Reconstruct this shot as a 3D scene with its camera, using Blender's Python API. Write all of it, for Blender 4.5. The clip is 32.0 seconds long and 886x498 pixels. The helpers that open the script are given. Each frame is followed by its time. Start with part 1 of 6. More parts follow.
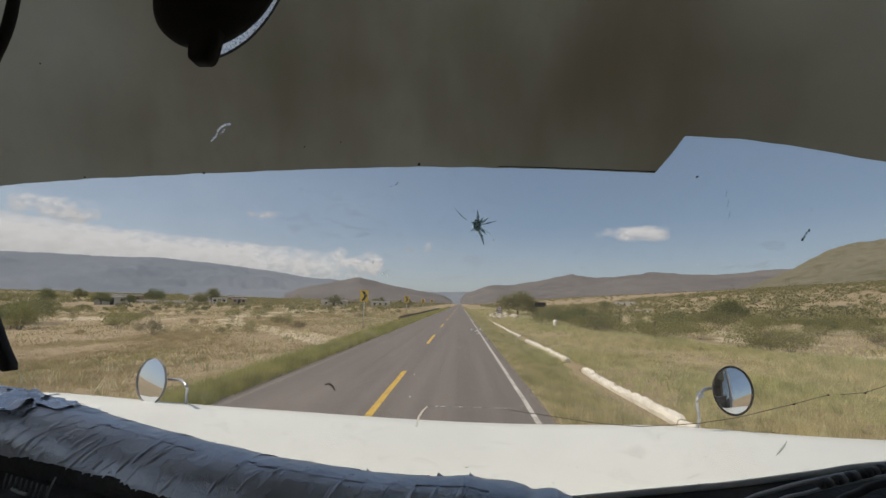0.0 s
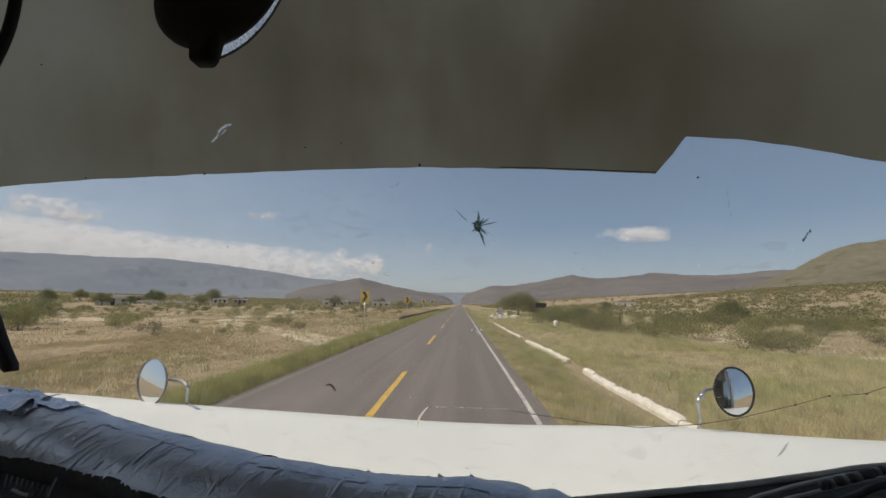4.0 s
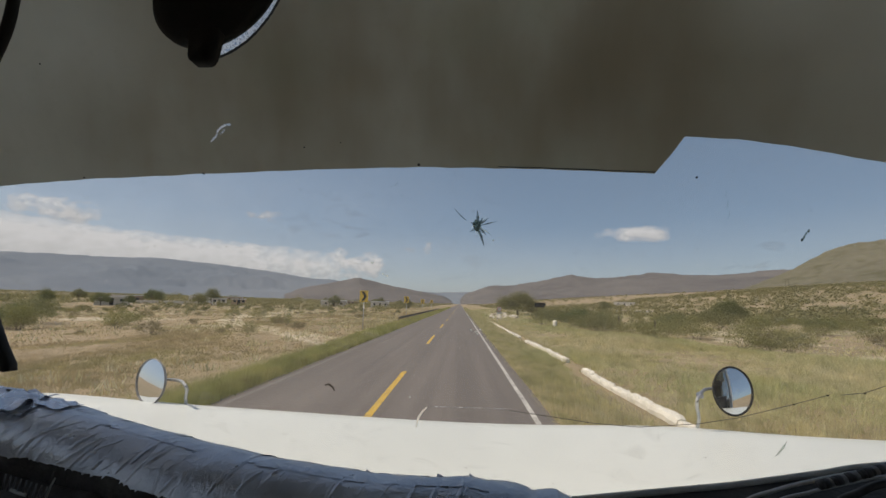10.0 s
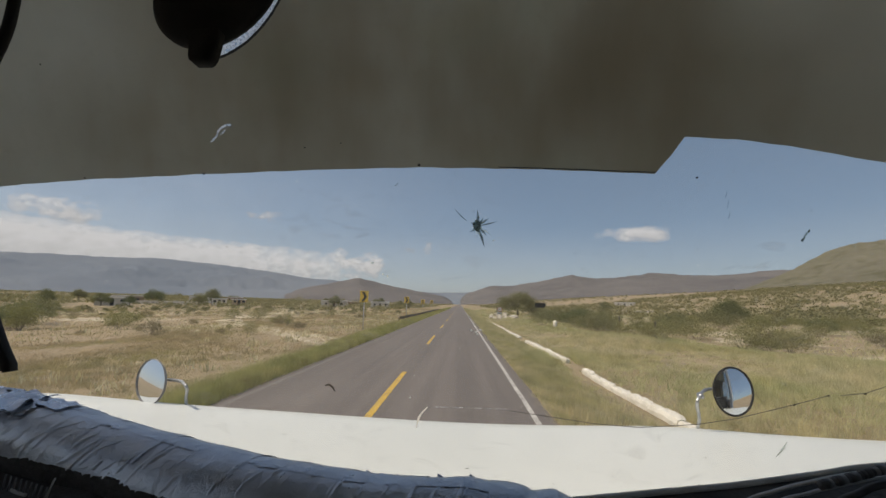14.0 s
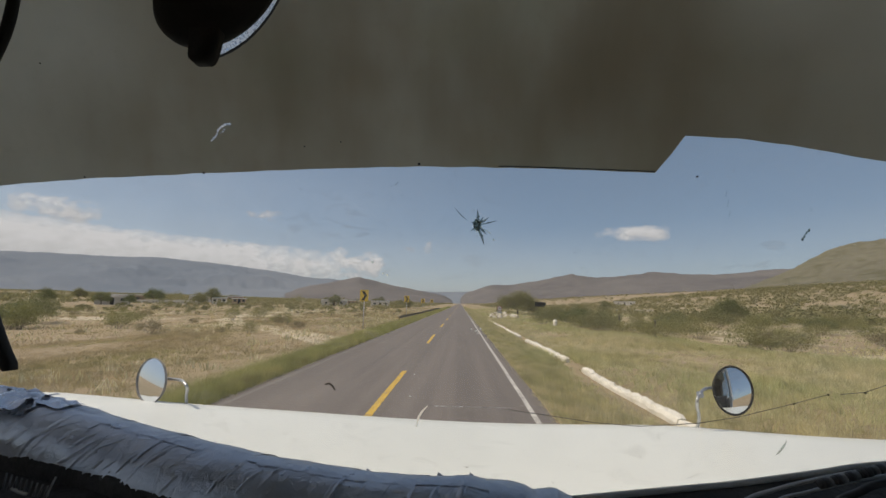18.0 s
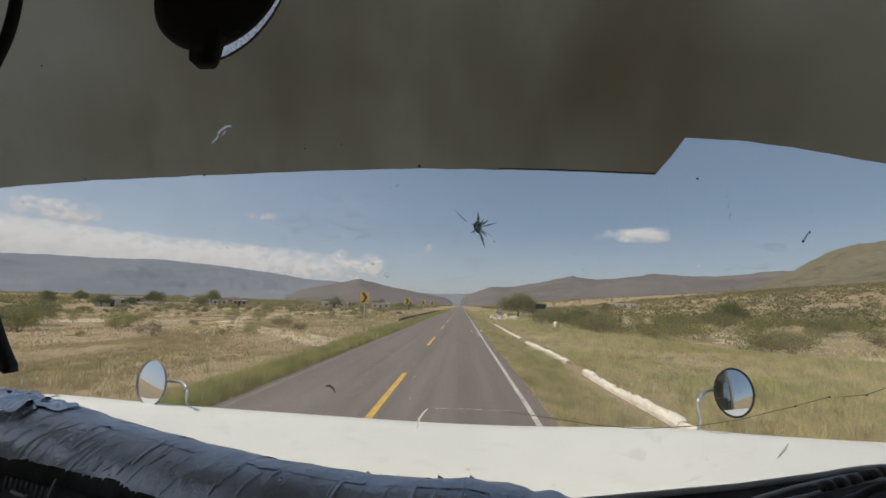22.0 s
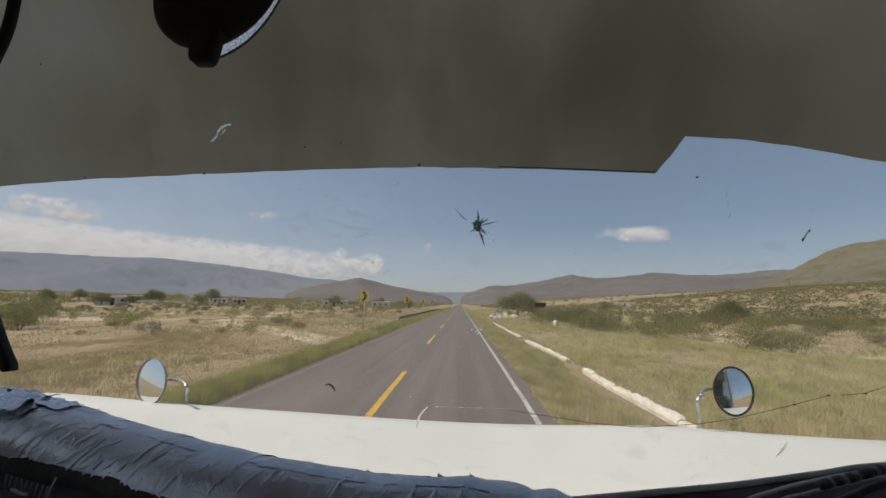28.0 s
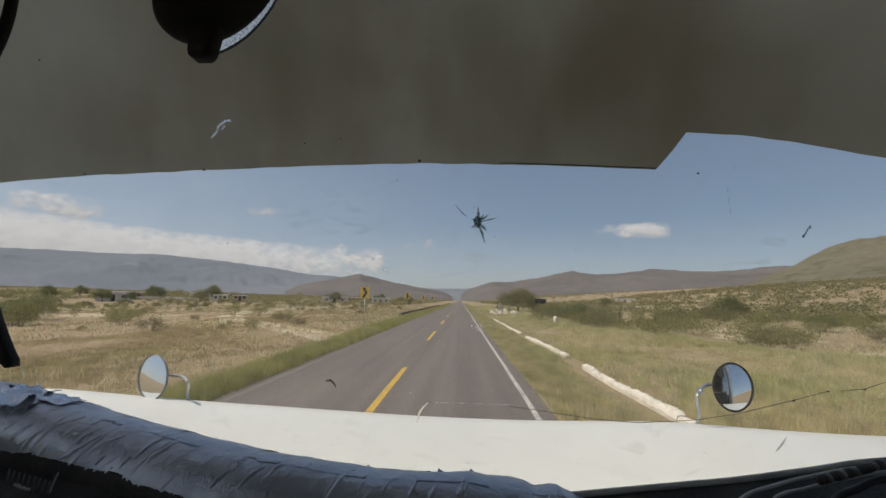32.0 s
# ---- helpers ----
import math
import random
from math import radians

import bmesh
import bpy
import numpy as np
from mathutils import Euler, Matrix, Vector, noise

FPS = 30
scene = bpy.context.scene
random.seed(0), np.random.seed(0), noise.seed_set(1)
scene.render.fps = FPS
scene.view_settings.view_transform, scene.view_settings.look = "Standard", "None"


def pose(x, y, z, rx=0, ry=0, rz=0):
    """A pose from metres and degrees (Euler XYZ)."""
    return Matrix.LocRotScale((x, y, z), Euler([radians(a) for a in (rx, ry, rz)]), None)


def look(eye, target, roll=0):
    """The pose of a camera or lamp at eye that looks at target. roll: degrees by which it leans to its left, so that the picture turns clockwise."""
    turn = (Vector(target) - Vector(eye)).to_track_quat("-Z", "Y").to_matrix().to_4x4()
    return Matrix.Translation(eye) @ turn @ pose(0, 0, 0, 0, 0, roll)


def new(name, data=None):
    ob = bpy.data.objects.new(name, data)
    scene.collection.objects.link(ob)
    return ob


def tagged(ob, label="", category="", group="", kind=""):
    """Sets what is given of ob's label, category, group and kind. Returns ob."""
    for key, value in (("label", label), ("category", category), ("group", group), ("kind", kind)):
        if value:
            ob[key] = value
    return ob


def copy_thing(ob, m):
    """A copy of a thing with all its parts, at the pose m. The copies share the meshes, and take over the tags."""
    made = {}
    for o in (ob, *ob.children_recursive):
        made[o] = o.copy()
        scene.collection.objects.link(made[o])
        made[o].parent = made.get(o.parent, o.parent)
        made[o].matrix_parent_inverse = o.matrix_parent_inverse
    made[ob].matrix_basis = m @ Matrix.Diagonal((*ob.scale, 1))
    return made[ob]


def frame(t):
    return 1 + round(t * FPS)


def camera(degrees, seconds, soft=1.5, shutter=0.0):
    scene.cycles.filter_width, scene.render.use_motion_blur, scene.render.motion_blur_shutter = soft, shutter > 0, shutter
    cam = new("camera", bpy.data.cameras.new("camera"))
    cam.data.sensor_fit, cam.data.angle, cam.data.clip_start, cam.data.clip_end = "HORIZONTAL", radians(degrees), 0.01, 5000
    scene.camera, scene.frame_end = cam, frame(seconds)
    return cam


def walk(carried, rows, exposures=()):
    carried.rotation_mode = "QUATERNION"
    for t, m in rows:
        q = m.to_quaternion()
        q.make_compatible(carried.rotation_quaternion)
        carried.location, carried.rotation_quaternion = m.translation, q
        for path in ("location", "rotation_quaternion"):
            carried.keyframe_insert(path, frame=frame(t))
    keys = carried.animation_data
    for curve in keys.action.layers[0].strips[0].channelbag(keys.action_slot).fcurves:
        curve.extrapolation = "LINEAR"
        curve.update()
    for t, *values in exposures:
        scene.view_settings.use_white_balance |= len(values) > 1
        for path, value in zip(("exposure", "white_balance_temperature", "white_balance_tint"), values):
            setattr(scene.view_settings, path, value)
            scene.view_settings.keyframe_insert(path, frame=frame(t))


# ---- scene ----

# ---- the camera: fixed to the dashboard of the truck, shaking with it ----
cam = camera(96.0, 32.0, soft=1.5)
SHAKE = [
    (0.0, 2.60, 7.73), (0.5, 2.63, 7.64), (1.0, 2.79, 7.76), (1.5, 2.60, 7.67),
    (2.0, 2.66, 7.79), (2.5, 2.54, 7.79), (3.0, 2.57, 7.79), (3.5, 2.69, 7.82),
    (5.5, 2.57, 7.79), (6.0, 2.51, 7.64), (6.5, 2.66, 7.82), (7.0, 2.63, 7.64),
    (7.5, 2.54, 7.67), (8.0, 2.69, 7.73), (8.5, 2.60, 7.85), (9.0, 2.60, 7.73),
    (9.5, 2.42, 7.61), (10.0, 2.57, 7.79), (10.5, 2.60, 7.89), (11.0, 2.63, 7.73),
    (11.5, 2.66, 7.76), (12.0, 2.57, 7.73), (12.5, 2.60, 7.79), (13.0, 2.60, 7.79),
    (13.5, 2.44, 7.70), (14.0, 2.60, 7.83), (14.5, 2.38, 7.70), (16.5, 2.51, 7.82),
    (17.0, 2.51, 7.80), (17.5, 2.63, 7.89), (18.0, 2.60, 7.70), (18.5, 2.60, 7.61),
    (19.0, 2.48, 7.73), (19.5, 2.63, 7.61), (20.0, 2.60, 7.76), (20.5, 2.48, 7.76),
    (21.0, 2.51, 7.76), (21.5, 2.54, 7.98), (22.0, 2.66, 7.98), (22.5, 2.63, 7.73),
    (23.0, 2.60, 7.70), (23.5, 2.66, 7.58), (24.0, 2.47, 7.73), (24.5, 2.60, 7.79),
    (25.0, 2.66, 7.70), (25.5, 2.51, 7.61), (27.5, 2.63, 7.83), (28.0, 2.63, 7.79),
    (28.5, 2.57, 7.73), (29.0, 2.60, 7.79), (29.5, 2.51, 7.83), (30.0, 2.66, 7.73),
    (30.5, 2.54, 7.67), (31.0, 2.47, 7.70), (31.5, 2.44, 7.95), (32.0, 2.66, 7.26),
]


def eye(turn, tilt):
    return pose(0, 0, 2.2, 0, 0, turn) @ pose(0, 0, 0, 90 + tilt) @ pose(0, 0, 0, 0, 0, 1.0)


walk(cam, [(t, eye(turn, tilt)) for t, turn, tilt in SHAKE], [(0.0, 0.0, 7520.0, 13.8), (32.0, 0.0, 7520.0, 13.8)])

# ---- world, sun, exposure ----
SUN_AZ, SUN_EL = -96.0, 58.0
world = bpy.data.worlds.new("sky")
scene.world = world
world.use_nodes = True
wn, wl = world.node_tree.nodes, world.node_tree.links
wn.clear()
sky = wn.new("ShaderNodeTexSky")
sky.sky_type = "NISHITA"
sky.sun_disc = False
sky.sun_elevation, sky.sun_rotation = radians(SUN_EL), radians(SUN_AZ)
sky.altitude, sky.air_density, sky.dust_density, sky.ozone_density = 2200, 1.0, 5.5, 1.9
wb = wn.new("ShaderNodeBackground")
wb.inputs[1].default_value = 0.096
wo = wn.new("ShaderNodeOutputWorld")
haze = wn.new("ShaderNodeMixRGB")  # thin even haze over the whole sky
haze.inputs[0].default_value = 0.4
haze.inputs[2].default_value = (2.3, 3.65, 5.4, 1)
wl.new(sky.outputs[0], haze.inputs[1])
wl.new(haze.outputs[0], wb.inputs[0])
wl.new(wb.outputs[0], wo.inputs[0])

sun = new("sun", bpy.data.lights.new("sun", "SUN"))
sun.data.energy, sun.data.angle, sun.data.color = 3.6, radians(0.55), (1.0, 0.95, 0.87)
sa, se = radians(SUN_AZ), radians(SUN_EL)
sun_way = Vector((math.sin(sa) * math.cos(se), math.cos(sa) * math.cos(se), math.sin(se)))
sun.matrix_world = look(sun_way * 50, (0, 0, 0))


# ---- materials ----
class Nodes:
    """A short way to write node materials."""

    def __init__(self, name):
        self.m = bpy.data.materials.new(name)
        self.m.use_nodes = True
        self.t = self.m.node_tree
        self.t.nodes.clear()
        self.out = self.t.nodes.new("ShaderNodeOutputMaterial")

    def add(self, kind, operation="", blend_type="", use_clamp=False):
        n = self.t.nodes.new("ShaderNode" + kind)
        if operation:
            n.operation = operation
        if blend_type:
            n.blend_type = blend_type
        if use_clamp:
            n.use_clamp = True
        return n

    def put(self, n, **ins):
        for k, v in ins.items():
            s = n.inputs[k.replace("_", " ")]
            if isinstance(v, bpy.types.NodeSocket):
                self.t.links.new(v, s)
            else:
                s.default_value = v
        return n

    def where(self, kind="Object"):
        return self.add("TexCoord").outputs[kind]

    def world_at(self):
        return self.add("NewGeometry").outputs["Position"]

    def noise(self, at, scale, detail=4.0, rough=0.55, warp=0.0):
        n = self.add("TexNoise")
        self.put(n, Vector=at, Scale=scale, Detail=detail, Roughness=rough, Distortion=warp)
        return n.outputs["Fac"]

    def ramp(self, fac, stops):
        n = self.add("ValToRGB")
        self.put(n, Fac=fac)
        els = n.color_ramp.elements
        while len(els) < len(stops):
            els.new(0.5)
        for e, (p, c) in zip(els, stops):
            e.position = p
            e.color = (*c, 1) if not isinstance(c, (int, float)) else (c, c, c, 1)
        return n.outputs["Color"]

    def mix(self, fac, a, b, how="MIX"):
        n = self.add("MixRGB", blend_type=how)
        for k, v in (("Fac", fac), ("Color1", a), ("Color2", b)):
            s = n.inputs[k]
            if isinstance(v, bpy.types.NodeSocket):
                self.t.links.new(v, s)
            elif isinstance(v, (int, float)):
                s.default_value = v
            else:
                s.default_value = (*v, 1)
        return n.outputs[0]

    def calc(self, how, a, b=0.0, clamp=False):
        n = self.add("Math", operation=how, use_clamp=clamp)
        for s, v in zip(n.inputs, (a, b)):
            if isinstance(v, bpy.types.NodeSocket):
                self.t.links.new(v, s)
            else:
                s.default_value = v
        return n.outputs[0]

    def scaled(self, at, x, y, z):
        n = self.add("Mapping")
        self.put(n, Vector=at, Scale=(x, y, z))
        return n.outputs[0]

    def bump(self, height, strength, distance):
        n = self.add("Bump")
        self.put(n, Height=height, Strength=strength, Distance=distance)
        return n.outputs[0]

    def surface(self, colour, rough=0.8, metal=0.0, normal=None, **more):
        p = self.add("BsdfPrincipled")
        self.put(p, Base_Color=colour if isinstance(colour, bpy.types.NodeSocket) else (*colour, 1), Roughness=rough, Metallic=metal)
        if normal is not None:
            self.put(p, Normal=normal)
        for k, v in more.items():
            self.put(p, **{k: v})
        self.t.links.new(p.outputs[0], self.out.inputs[0])
        return self.m


def stained(name, a, b, scale, rough=0.8, metal=0.0, grain=0.0, grain_scale=200.0, c=None, kind="Object"):
    """A surface that wavers between two or three colours at two scales, with fine relief."""
    n = Nodes(name)
    at = n.world_at() if kind == "World" else n.where(kind)
    big = n.noise(at, scale, 5)
    small = n.noise(at, scale * 9, 4)
    fac = n.calc("ADD", n.calc("MULTIPLY", big, 0.65), n.calc("MULTIPLY", small, 0.35))
    stops = [(0.38, a), (0.62, b)] if c is None else [(0.34, a), (0.5, b), (0.66, c)]
    col = n.ramp(fac, stops)
    nrm = n.bump(n.noise(at, grain_scale, 3), grain, 0.004) if grain else None
    return n.surface(col, rough, metal, nrm)


def leafy(name, a, b, dry=None, rough=0.7):
    """Leaves: a colour for each leaf, a little light coming through."""
    n = Nodes(name)
    rnd = n.add("NewGeometry").outputs["Random Per Island"]
    stops = [(0.0, a), (1.0, b)] if dry is None else [(0.0, a), (0.75, b), (1.0, dry)]
    col = n.ramp(rnd, stops)
    who = n.add("ObjectInfo").outputs["Random"]
    col = n.mix(n.calc("MULTIPLY", who, 0.4), col, (0.36, 0.31, 0.16))
    p = n.add("BsdfPrincipled")
    n.put(p, Base_Color=col, Roughness=rough)
    tr = n.add("BsdfTranslucent")
    n.put(tr, Color=col)
    mx = n.add("MixShader")
    mx.inputs[0].default_value = 0.5
    n.t.links.new(p.outputs[0], mx.inputs[1])
    n.t.links.new(tr.outputs[0], mx.inputs[2])
    n.t.links.new(mx.outputs[0], n.out.inputs[0])
    return n.m


def grassy(name, low, high, green, patch):
    """Blades of grass: straw to green, in patches over the ground."""
    n = Nodes(name)
    g = n.add("NewGeometry")
    col = n.ramp(g.outputs["Random Per Island"], [(0.0, low), (1.0, high)])
    big = n.noise(n.scaled(g.outputs["Position"], 1, 0.45, 1), patch, 4)
    col = n.mix(n.ramp(big, [(0.42, 0.0), (0.62, 0.85)]), col, green)
    red = n.noise(n.scaled(g.outputs["Position"], 1, 0.6, 1), patch * 2.3, 4, 0.6)
    col = n.mix(n.ramp(red, [(0.57, 0.0), (0.72, 0.38)]), col, (0.46, 0.34, 0.20))
    lush = n.noise(n.scaled(g.outputs["Position"], 0.8, 0.5, 1), patch * 3.7, 3, 0.5)
    col = n.mix(n.ramp(lush, [(0.5, 0.0), (0.62, 0.45)]), col, (0.49, 0.465, 0.21))
    clump = n.noise(n.scaled(g.outputs["Position"], 1, 0.7, 1), 1.7, 4, 0.6)
    col = n.mix(1.0, col, n.ramp(clump, [(0.36, (0.66, 0.68, 0.62)), (0.52, (0.97, 0.97, 0.95)), (0.66, (1.14, 1.10, 1.04))]), "MULTIPLY")
    d = n.add("BsdfDiffuse")
    n.put(d, Color=col)
    tr = n.add("BsdfTranslucent")
    n.put(tr, Color=col)
    mx = n.add("MixShader")
    mx.inputs[0].default_value = 0.35
    n.t.links.new(d.outputs[0], mx.inputs[1])
    n.t.links.new(tr.outputs[0], mx.inputs[2])
    n.t.links.new(mx.outputs[0], n.out.inputs[0])
    return n.m


def ground_material():
    n = Nodes("dry_ground")
    at = n.world_at()
    big = n.noise(n.scaled(at, 1, 0.5, 1), 0.035, 6, 0.6)
    mid = n.noise(n.scaled(at, 1, 0.5, 1), 0.35, 5, 0.6)
    fine = n.noise(at, 6.0, 5, 0.7)
    col = n.ramp(big, [(0.35, (0.20, 0.165, 0.088)), (0.48, (0.268, 0.207, 0.122)), (0.6, (0.315, 0.240, 0.152)), (0.72, (0.225, 0.182, 0.10))])
    col = n.mix(n.ramp(mid, [(0.45, 0.0), (0.68, 0.6)]), col, (0.37, 0.288, 0.198))
    col = n.mix(n.ramp(fine, [(0.5, 0.0), (0.8, 0.4)]), col, (0.26, 0.22, 0.11))
    return n.surface(col, 0.95, 0.0, n.bump(fine, 0.7, 0.08))


def asphalt_material():
    n = Nodes("worn_asphalt")
    at = n.world_at()
    sep = n.add("SeparateXYZ")
    n.put(sep, Vector=at)
    streak = n.noise(n.scaled(at, 2.2, 0.02, 1), 1.0, 4, 0.6)
    blot = n.noise(n.scaled(at, 0.7, 0.12, 1), 1.0, 5, 0.6)
    fine = n.noise(at, 90.0, 3, 0.7)
    col = n.ramp(streak, [(0.3, (0.094, 0.080, 0.073)), (0.55, (0.140, 0.120, 0.110)), (0.75, (0.172, 0.150, 0.138))])
    col = n.mix(n.ramp(blot, [(0.45, 0.0), (0.7, 0.45)]), col, (0.080, 0.071, 0.070))
    col = n.mix(n.ramp(fine, [(0.4, 0.0), (0.7, 0.35)]), col, (0.20, 0.185, 0.175))
    return n.surface(col, 0.82, 0.0, n.bump(fine, 0.35, 0.01))


def paint_line(name, colour, wear):
    n = Nodes(name)
    at = n.world_at()
    f = n.noise(at, 7.0, 6, 0.75)
    col = n.mix(n.ramp(f, [(wear, 1.0), (wear + 0.16, 0.0)]), colour, (0.16, 0.145, 0.14))
    return n.surface(col, 0.7)


def mountain_material(name, a, b, c, scale, spots=0.0):
    n = Nodes(name)
    at = n.world_at()
    f = n.noise(at, scale, 8, 0.62)
    g = n.noise(n.scaled(at, 1, 1, 0.35), scale * 5, 6, 0.6)
    col = n.ramp(n.calc("ADD", n.calc("MULTIPLY", f, 0.6), n.calc("MULTIPLY", g, 0.4)), [(0.36, a), (0.5, b), (0.64, c)])
    if spots:
        col = n.mix(n.ramp(n.noise(at, spots, 3, 0.6), [(0.5, 0.0), (0.62, 0.75)]), col, (0.095, 0.098, 0.058))
    return n.surface(col, 1.0, Specular_IOR_Level=0.0)


def film_material():
    """Old brown tint film: grimy, blotched, lets a little light through; a round cut behind the mount and a scratch through it."""
    n = Nodes("brown_film")
    at = n.where()
    big = n.noise(at, 2.4, 3, 0.5)
    runs = n.noise(n.scaled(at, 3.2, 1, 1.0), 1.4, 4, 0.55)
    fine = n.noise(at, 45, 4, 0.6)
    f = n.calc("ADD", n.calc("MULTIPLY", big, 0.6), n.calc("MULTIPLY", runs, 0.4))
    col = n.ramp(f, [(0.36, (0.305, 0.258, 0.182)), (0.47, (0.388, 0.354, 0.274)), (0.62, (0.47, 0.455, 0.376))])
    green = n.noise(at, 5.5, 3, 0.5)
    col = n.mix(n.ramp(green, [(0.52, 0.0), (0.72, 0.35)]), col, (0.36, 0.37, 0.26))
    col = n.mix(n.ramp(fine, [(0.5, 0.0), (0.8, 0.10)]), col, (0.2, 0.17, 0.12))
    sep = n.add("SeparateXYZ")
    n.put(sep, Vector=at)
    x, z = sep.outputs["X"], sep.outputs["Z"]
    wob = n.calc("MULTIPLY", n.calc("SUBTRACT", n.noise(at, 160, 3), 0.5), 0.006)

    def gap(ax, az, bx, bz):
        """Distance of a point from the stroke a-b."""
        ex, ez = bx - ax, bz - az
        px_, pz = n.calc("SUBTRACT", x, ax), n.calc("SUBTRACT", z, az)
        h = n.calc("DIVIDE", n.calc("ADD", n.calc("MULTIPLY", px_, ex), n.calc("MULTIPLY", pz, ez)), ex * ex + ez * ez, True)
        qx, qz = n.calc("SUBTRACT", px_, n.calc("MULTIPLY", h, ex)), n.calc("SUBTRACT", pz, n.calc("MULTIPLY", h, ez))
        return n.calc("SQRT", n.calc("ADD", n.calc("MULTIPLY", qx, qx), n.calc("MULTIPLY", qz, qz)))

    # brown stains and dark patches: where on the film, how wide, how strong
    for sx, sz, wide, much in ((-0.60, 2.465, 0.10, 0.3), (-0.29, 2.53, 0.075, 0.4), (-0.055, 2.52, 0.06, 0.3), (0.20, 2.56, 0.09, 0.55), (0.125, 2.465, 0.06, 0.35), (0.16, 2.505, 0.12, 0.65), (0.33, 2.515, 0.20, 0.65), (0.50, 2.53, 0.20, 0.65), (0.68, 2.53, 0.19, 0.6), (0.02, 2.55, 0.12, 0.4), (0.30, 2.66, 0.22, 0.12)):
        far = n.calc("ADD", gap(sx, sz - 0.02, sx, sz + 0.03), n.calc("MULTIPLY", n.calc("SUBTRACT", runs, 0.5), 0.12))
        col = n.mix(n.ramp(far, [(0.0, much), (wide, 0.0)]), col, (0.205, 0.162, 0.10))
    # lighter patches, given the same way
    for sx, sz, wide, much in ((0.66, 2.72, 0.30, 0.58), (0.45, 2.70, 0.12, 0.35), (-0.62, 2.66, 0.16, 0.25)):
        far = n.calc("ADD", gap(sx, sz - 0.03, sx, sz + 0.05), n.calc("MULTIPLY", n.calc("SUBTRACT", runs, 0.5), 0.16))
        col = n.mix(n.ramp(far, [(0.0, much), (wide, 0.0)]), col, (0.60, 0.59, 0.50))
    # the cut follows an oval that leans to one side, open where the cup has slipped away from it
    rx_ = n.calc("ADD", x, 0.3826)
    rz_ = n.calc("SUBTRACT", n.calc("SUBTRACT", z, n.calc("MULTIPLY", n.calc("ADD", x, 0.3865), 0.4)), 2.7066)
    ring = n.calc("SQRT", n.calc("ADD", n.calc("MULTIPLY", rx_, rx_), n.calc("MULTIPLY", rz_, rz_)))
    ring = n.calc("ADD", ring, n.calc("MULTIPLY", wob, 0.45))
    open_side = n.calc("GREATER_THAN", x, -0.398)
    hole = n.calc("MULTIPLY", n.calc("LESS_THAN", ring, 0.1180), open_side)
    # dark fringe along the cut: a shadow painted into the film colour
    cut_shadow = n.calc("MULTIPLY", n.calc("LESS_THAN", ring, 0.1225), open_side)
    col = n.mix(n.calc("MULTIPLY", cut_shadow, 0.9), col, (0.02, 0.02, 0.022))
    d = n.add("BsdfDiffuse")
    n.put(d, Color=col)
    tr = n.add("BsdfTranslucent")
    n.put(tr, Color=col)
    mx = n.add("MixShader")
    mx.inputs[0].default_value = 0.76
    n.t.links.new(d.outputs[0], mx.inputs[1])
    n.t.links.new(tr.outputs[0], mx.inputs[2])
    cut = None
    for seg in ((-0.382, 2.4855, -0.391, 2.4845), (-0.391, 2.4845, -0.400, 2.477), (-0.400, 2.477, -0.405, 2.467), (-0.405, 2.467, -0.414, 2.459)):
        g = gap(*seg)
        cut = g if cut is None else n.calc("MINIMUM", cut, g)
    cut = n.calc("LESS_THAN", n.calc("ADD", cut, wob), 0.0016)
    thin = n.calc("LESS_THAN", n.calc("ADD", gap(-0.391, 2.477, -0.400, 2.469), wob), 0.0008)
    open_ = n.calc("MAXIMUM", hole, n.calc("MULTIPLY", n.calc("MAXIMUM", cut, thin), 0.8))
    # part clear, part frosted where the film is gone; frost added to brighten it
    glass_ = n.add("BsdfTransparent")
    frost = n.add("BsdfTranslucent")
    n.put(frost, Color=(1.0, 0.98, 0.95, 1))
    clear = n.add("MixShader")
    n.t.links.new(n.ramp(n.noise(at, 150, 4, 0.7), [(0.38, 0.25), (0.5, 0.8), (0.62, 0.35)]), clear.inputs[0])
    n.t.links.new(glass_.outputs[0], clear.inputs[1])
    n.t.links.new(frost.outputs[0], clear.inputs[2])
    last = n.add("MixShader")
    n.t.links.new(open_, last.inputs[0])
    n.t.links.new(mx.outputs[0], last.inputs[1])
    n.t.links.new(clear.outputs[0], last.inputs[2])
    n.t.links.new(last.outputs[0], n.out.inputs[0])
    return n.m


def crack_material(name, a, b, clearness, glow_through=False):
    """Broken glass: bright and dark chips that still let some light through."""
    n = Nodes(name)
    at = n.where()
    col = n.ramp(n.noise(at, 260, 4, 0.7), [(0.4, a), (0.62, b)])
    if glow_through:
        p = n.add("BsdfTranslucent")
        n.put(p, Color=col)
    else:
        p = n.add("BsdfPrincipled")
        n.put(p, Base_Color=col, Roughness=0.25)
    tr = n.add("BsdfTransparent")
    n.put(tr, Color=(0.8, 0.9, 0.86, 1))
    mx = n.add("MixShader")
    n.t.links.new(n.ramp(n.noise(at, 190, 3, 0.6), [(0.4, clearness * 0.3), (0.6, clearness)]), mx.inputs[0])
    n.t.links.new(p.outputs[0], mx.inputs[1])
    n.t.links.new(tr.outputs[0], mx.inputs[2])
    n.t.links.new(mx.outputs[0], n.out.inputs[0])
    return n.m


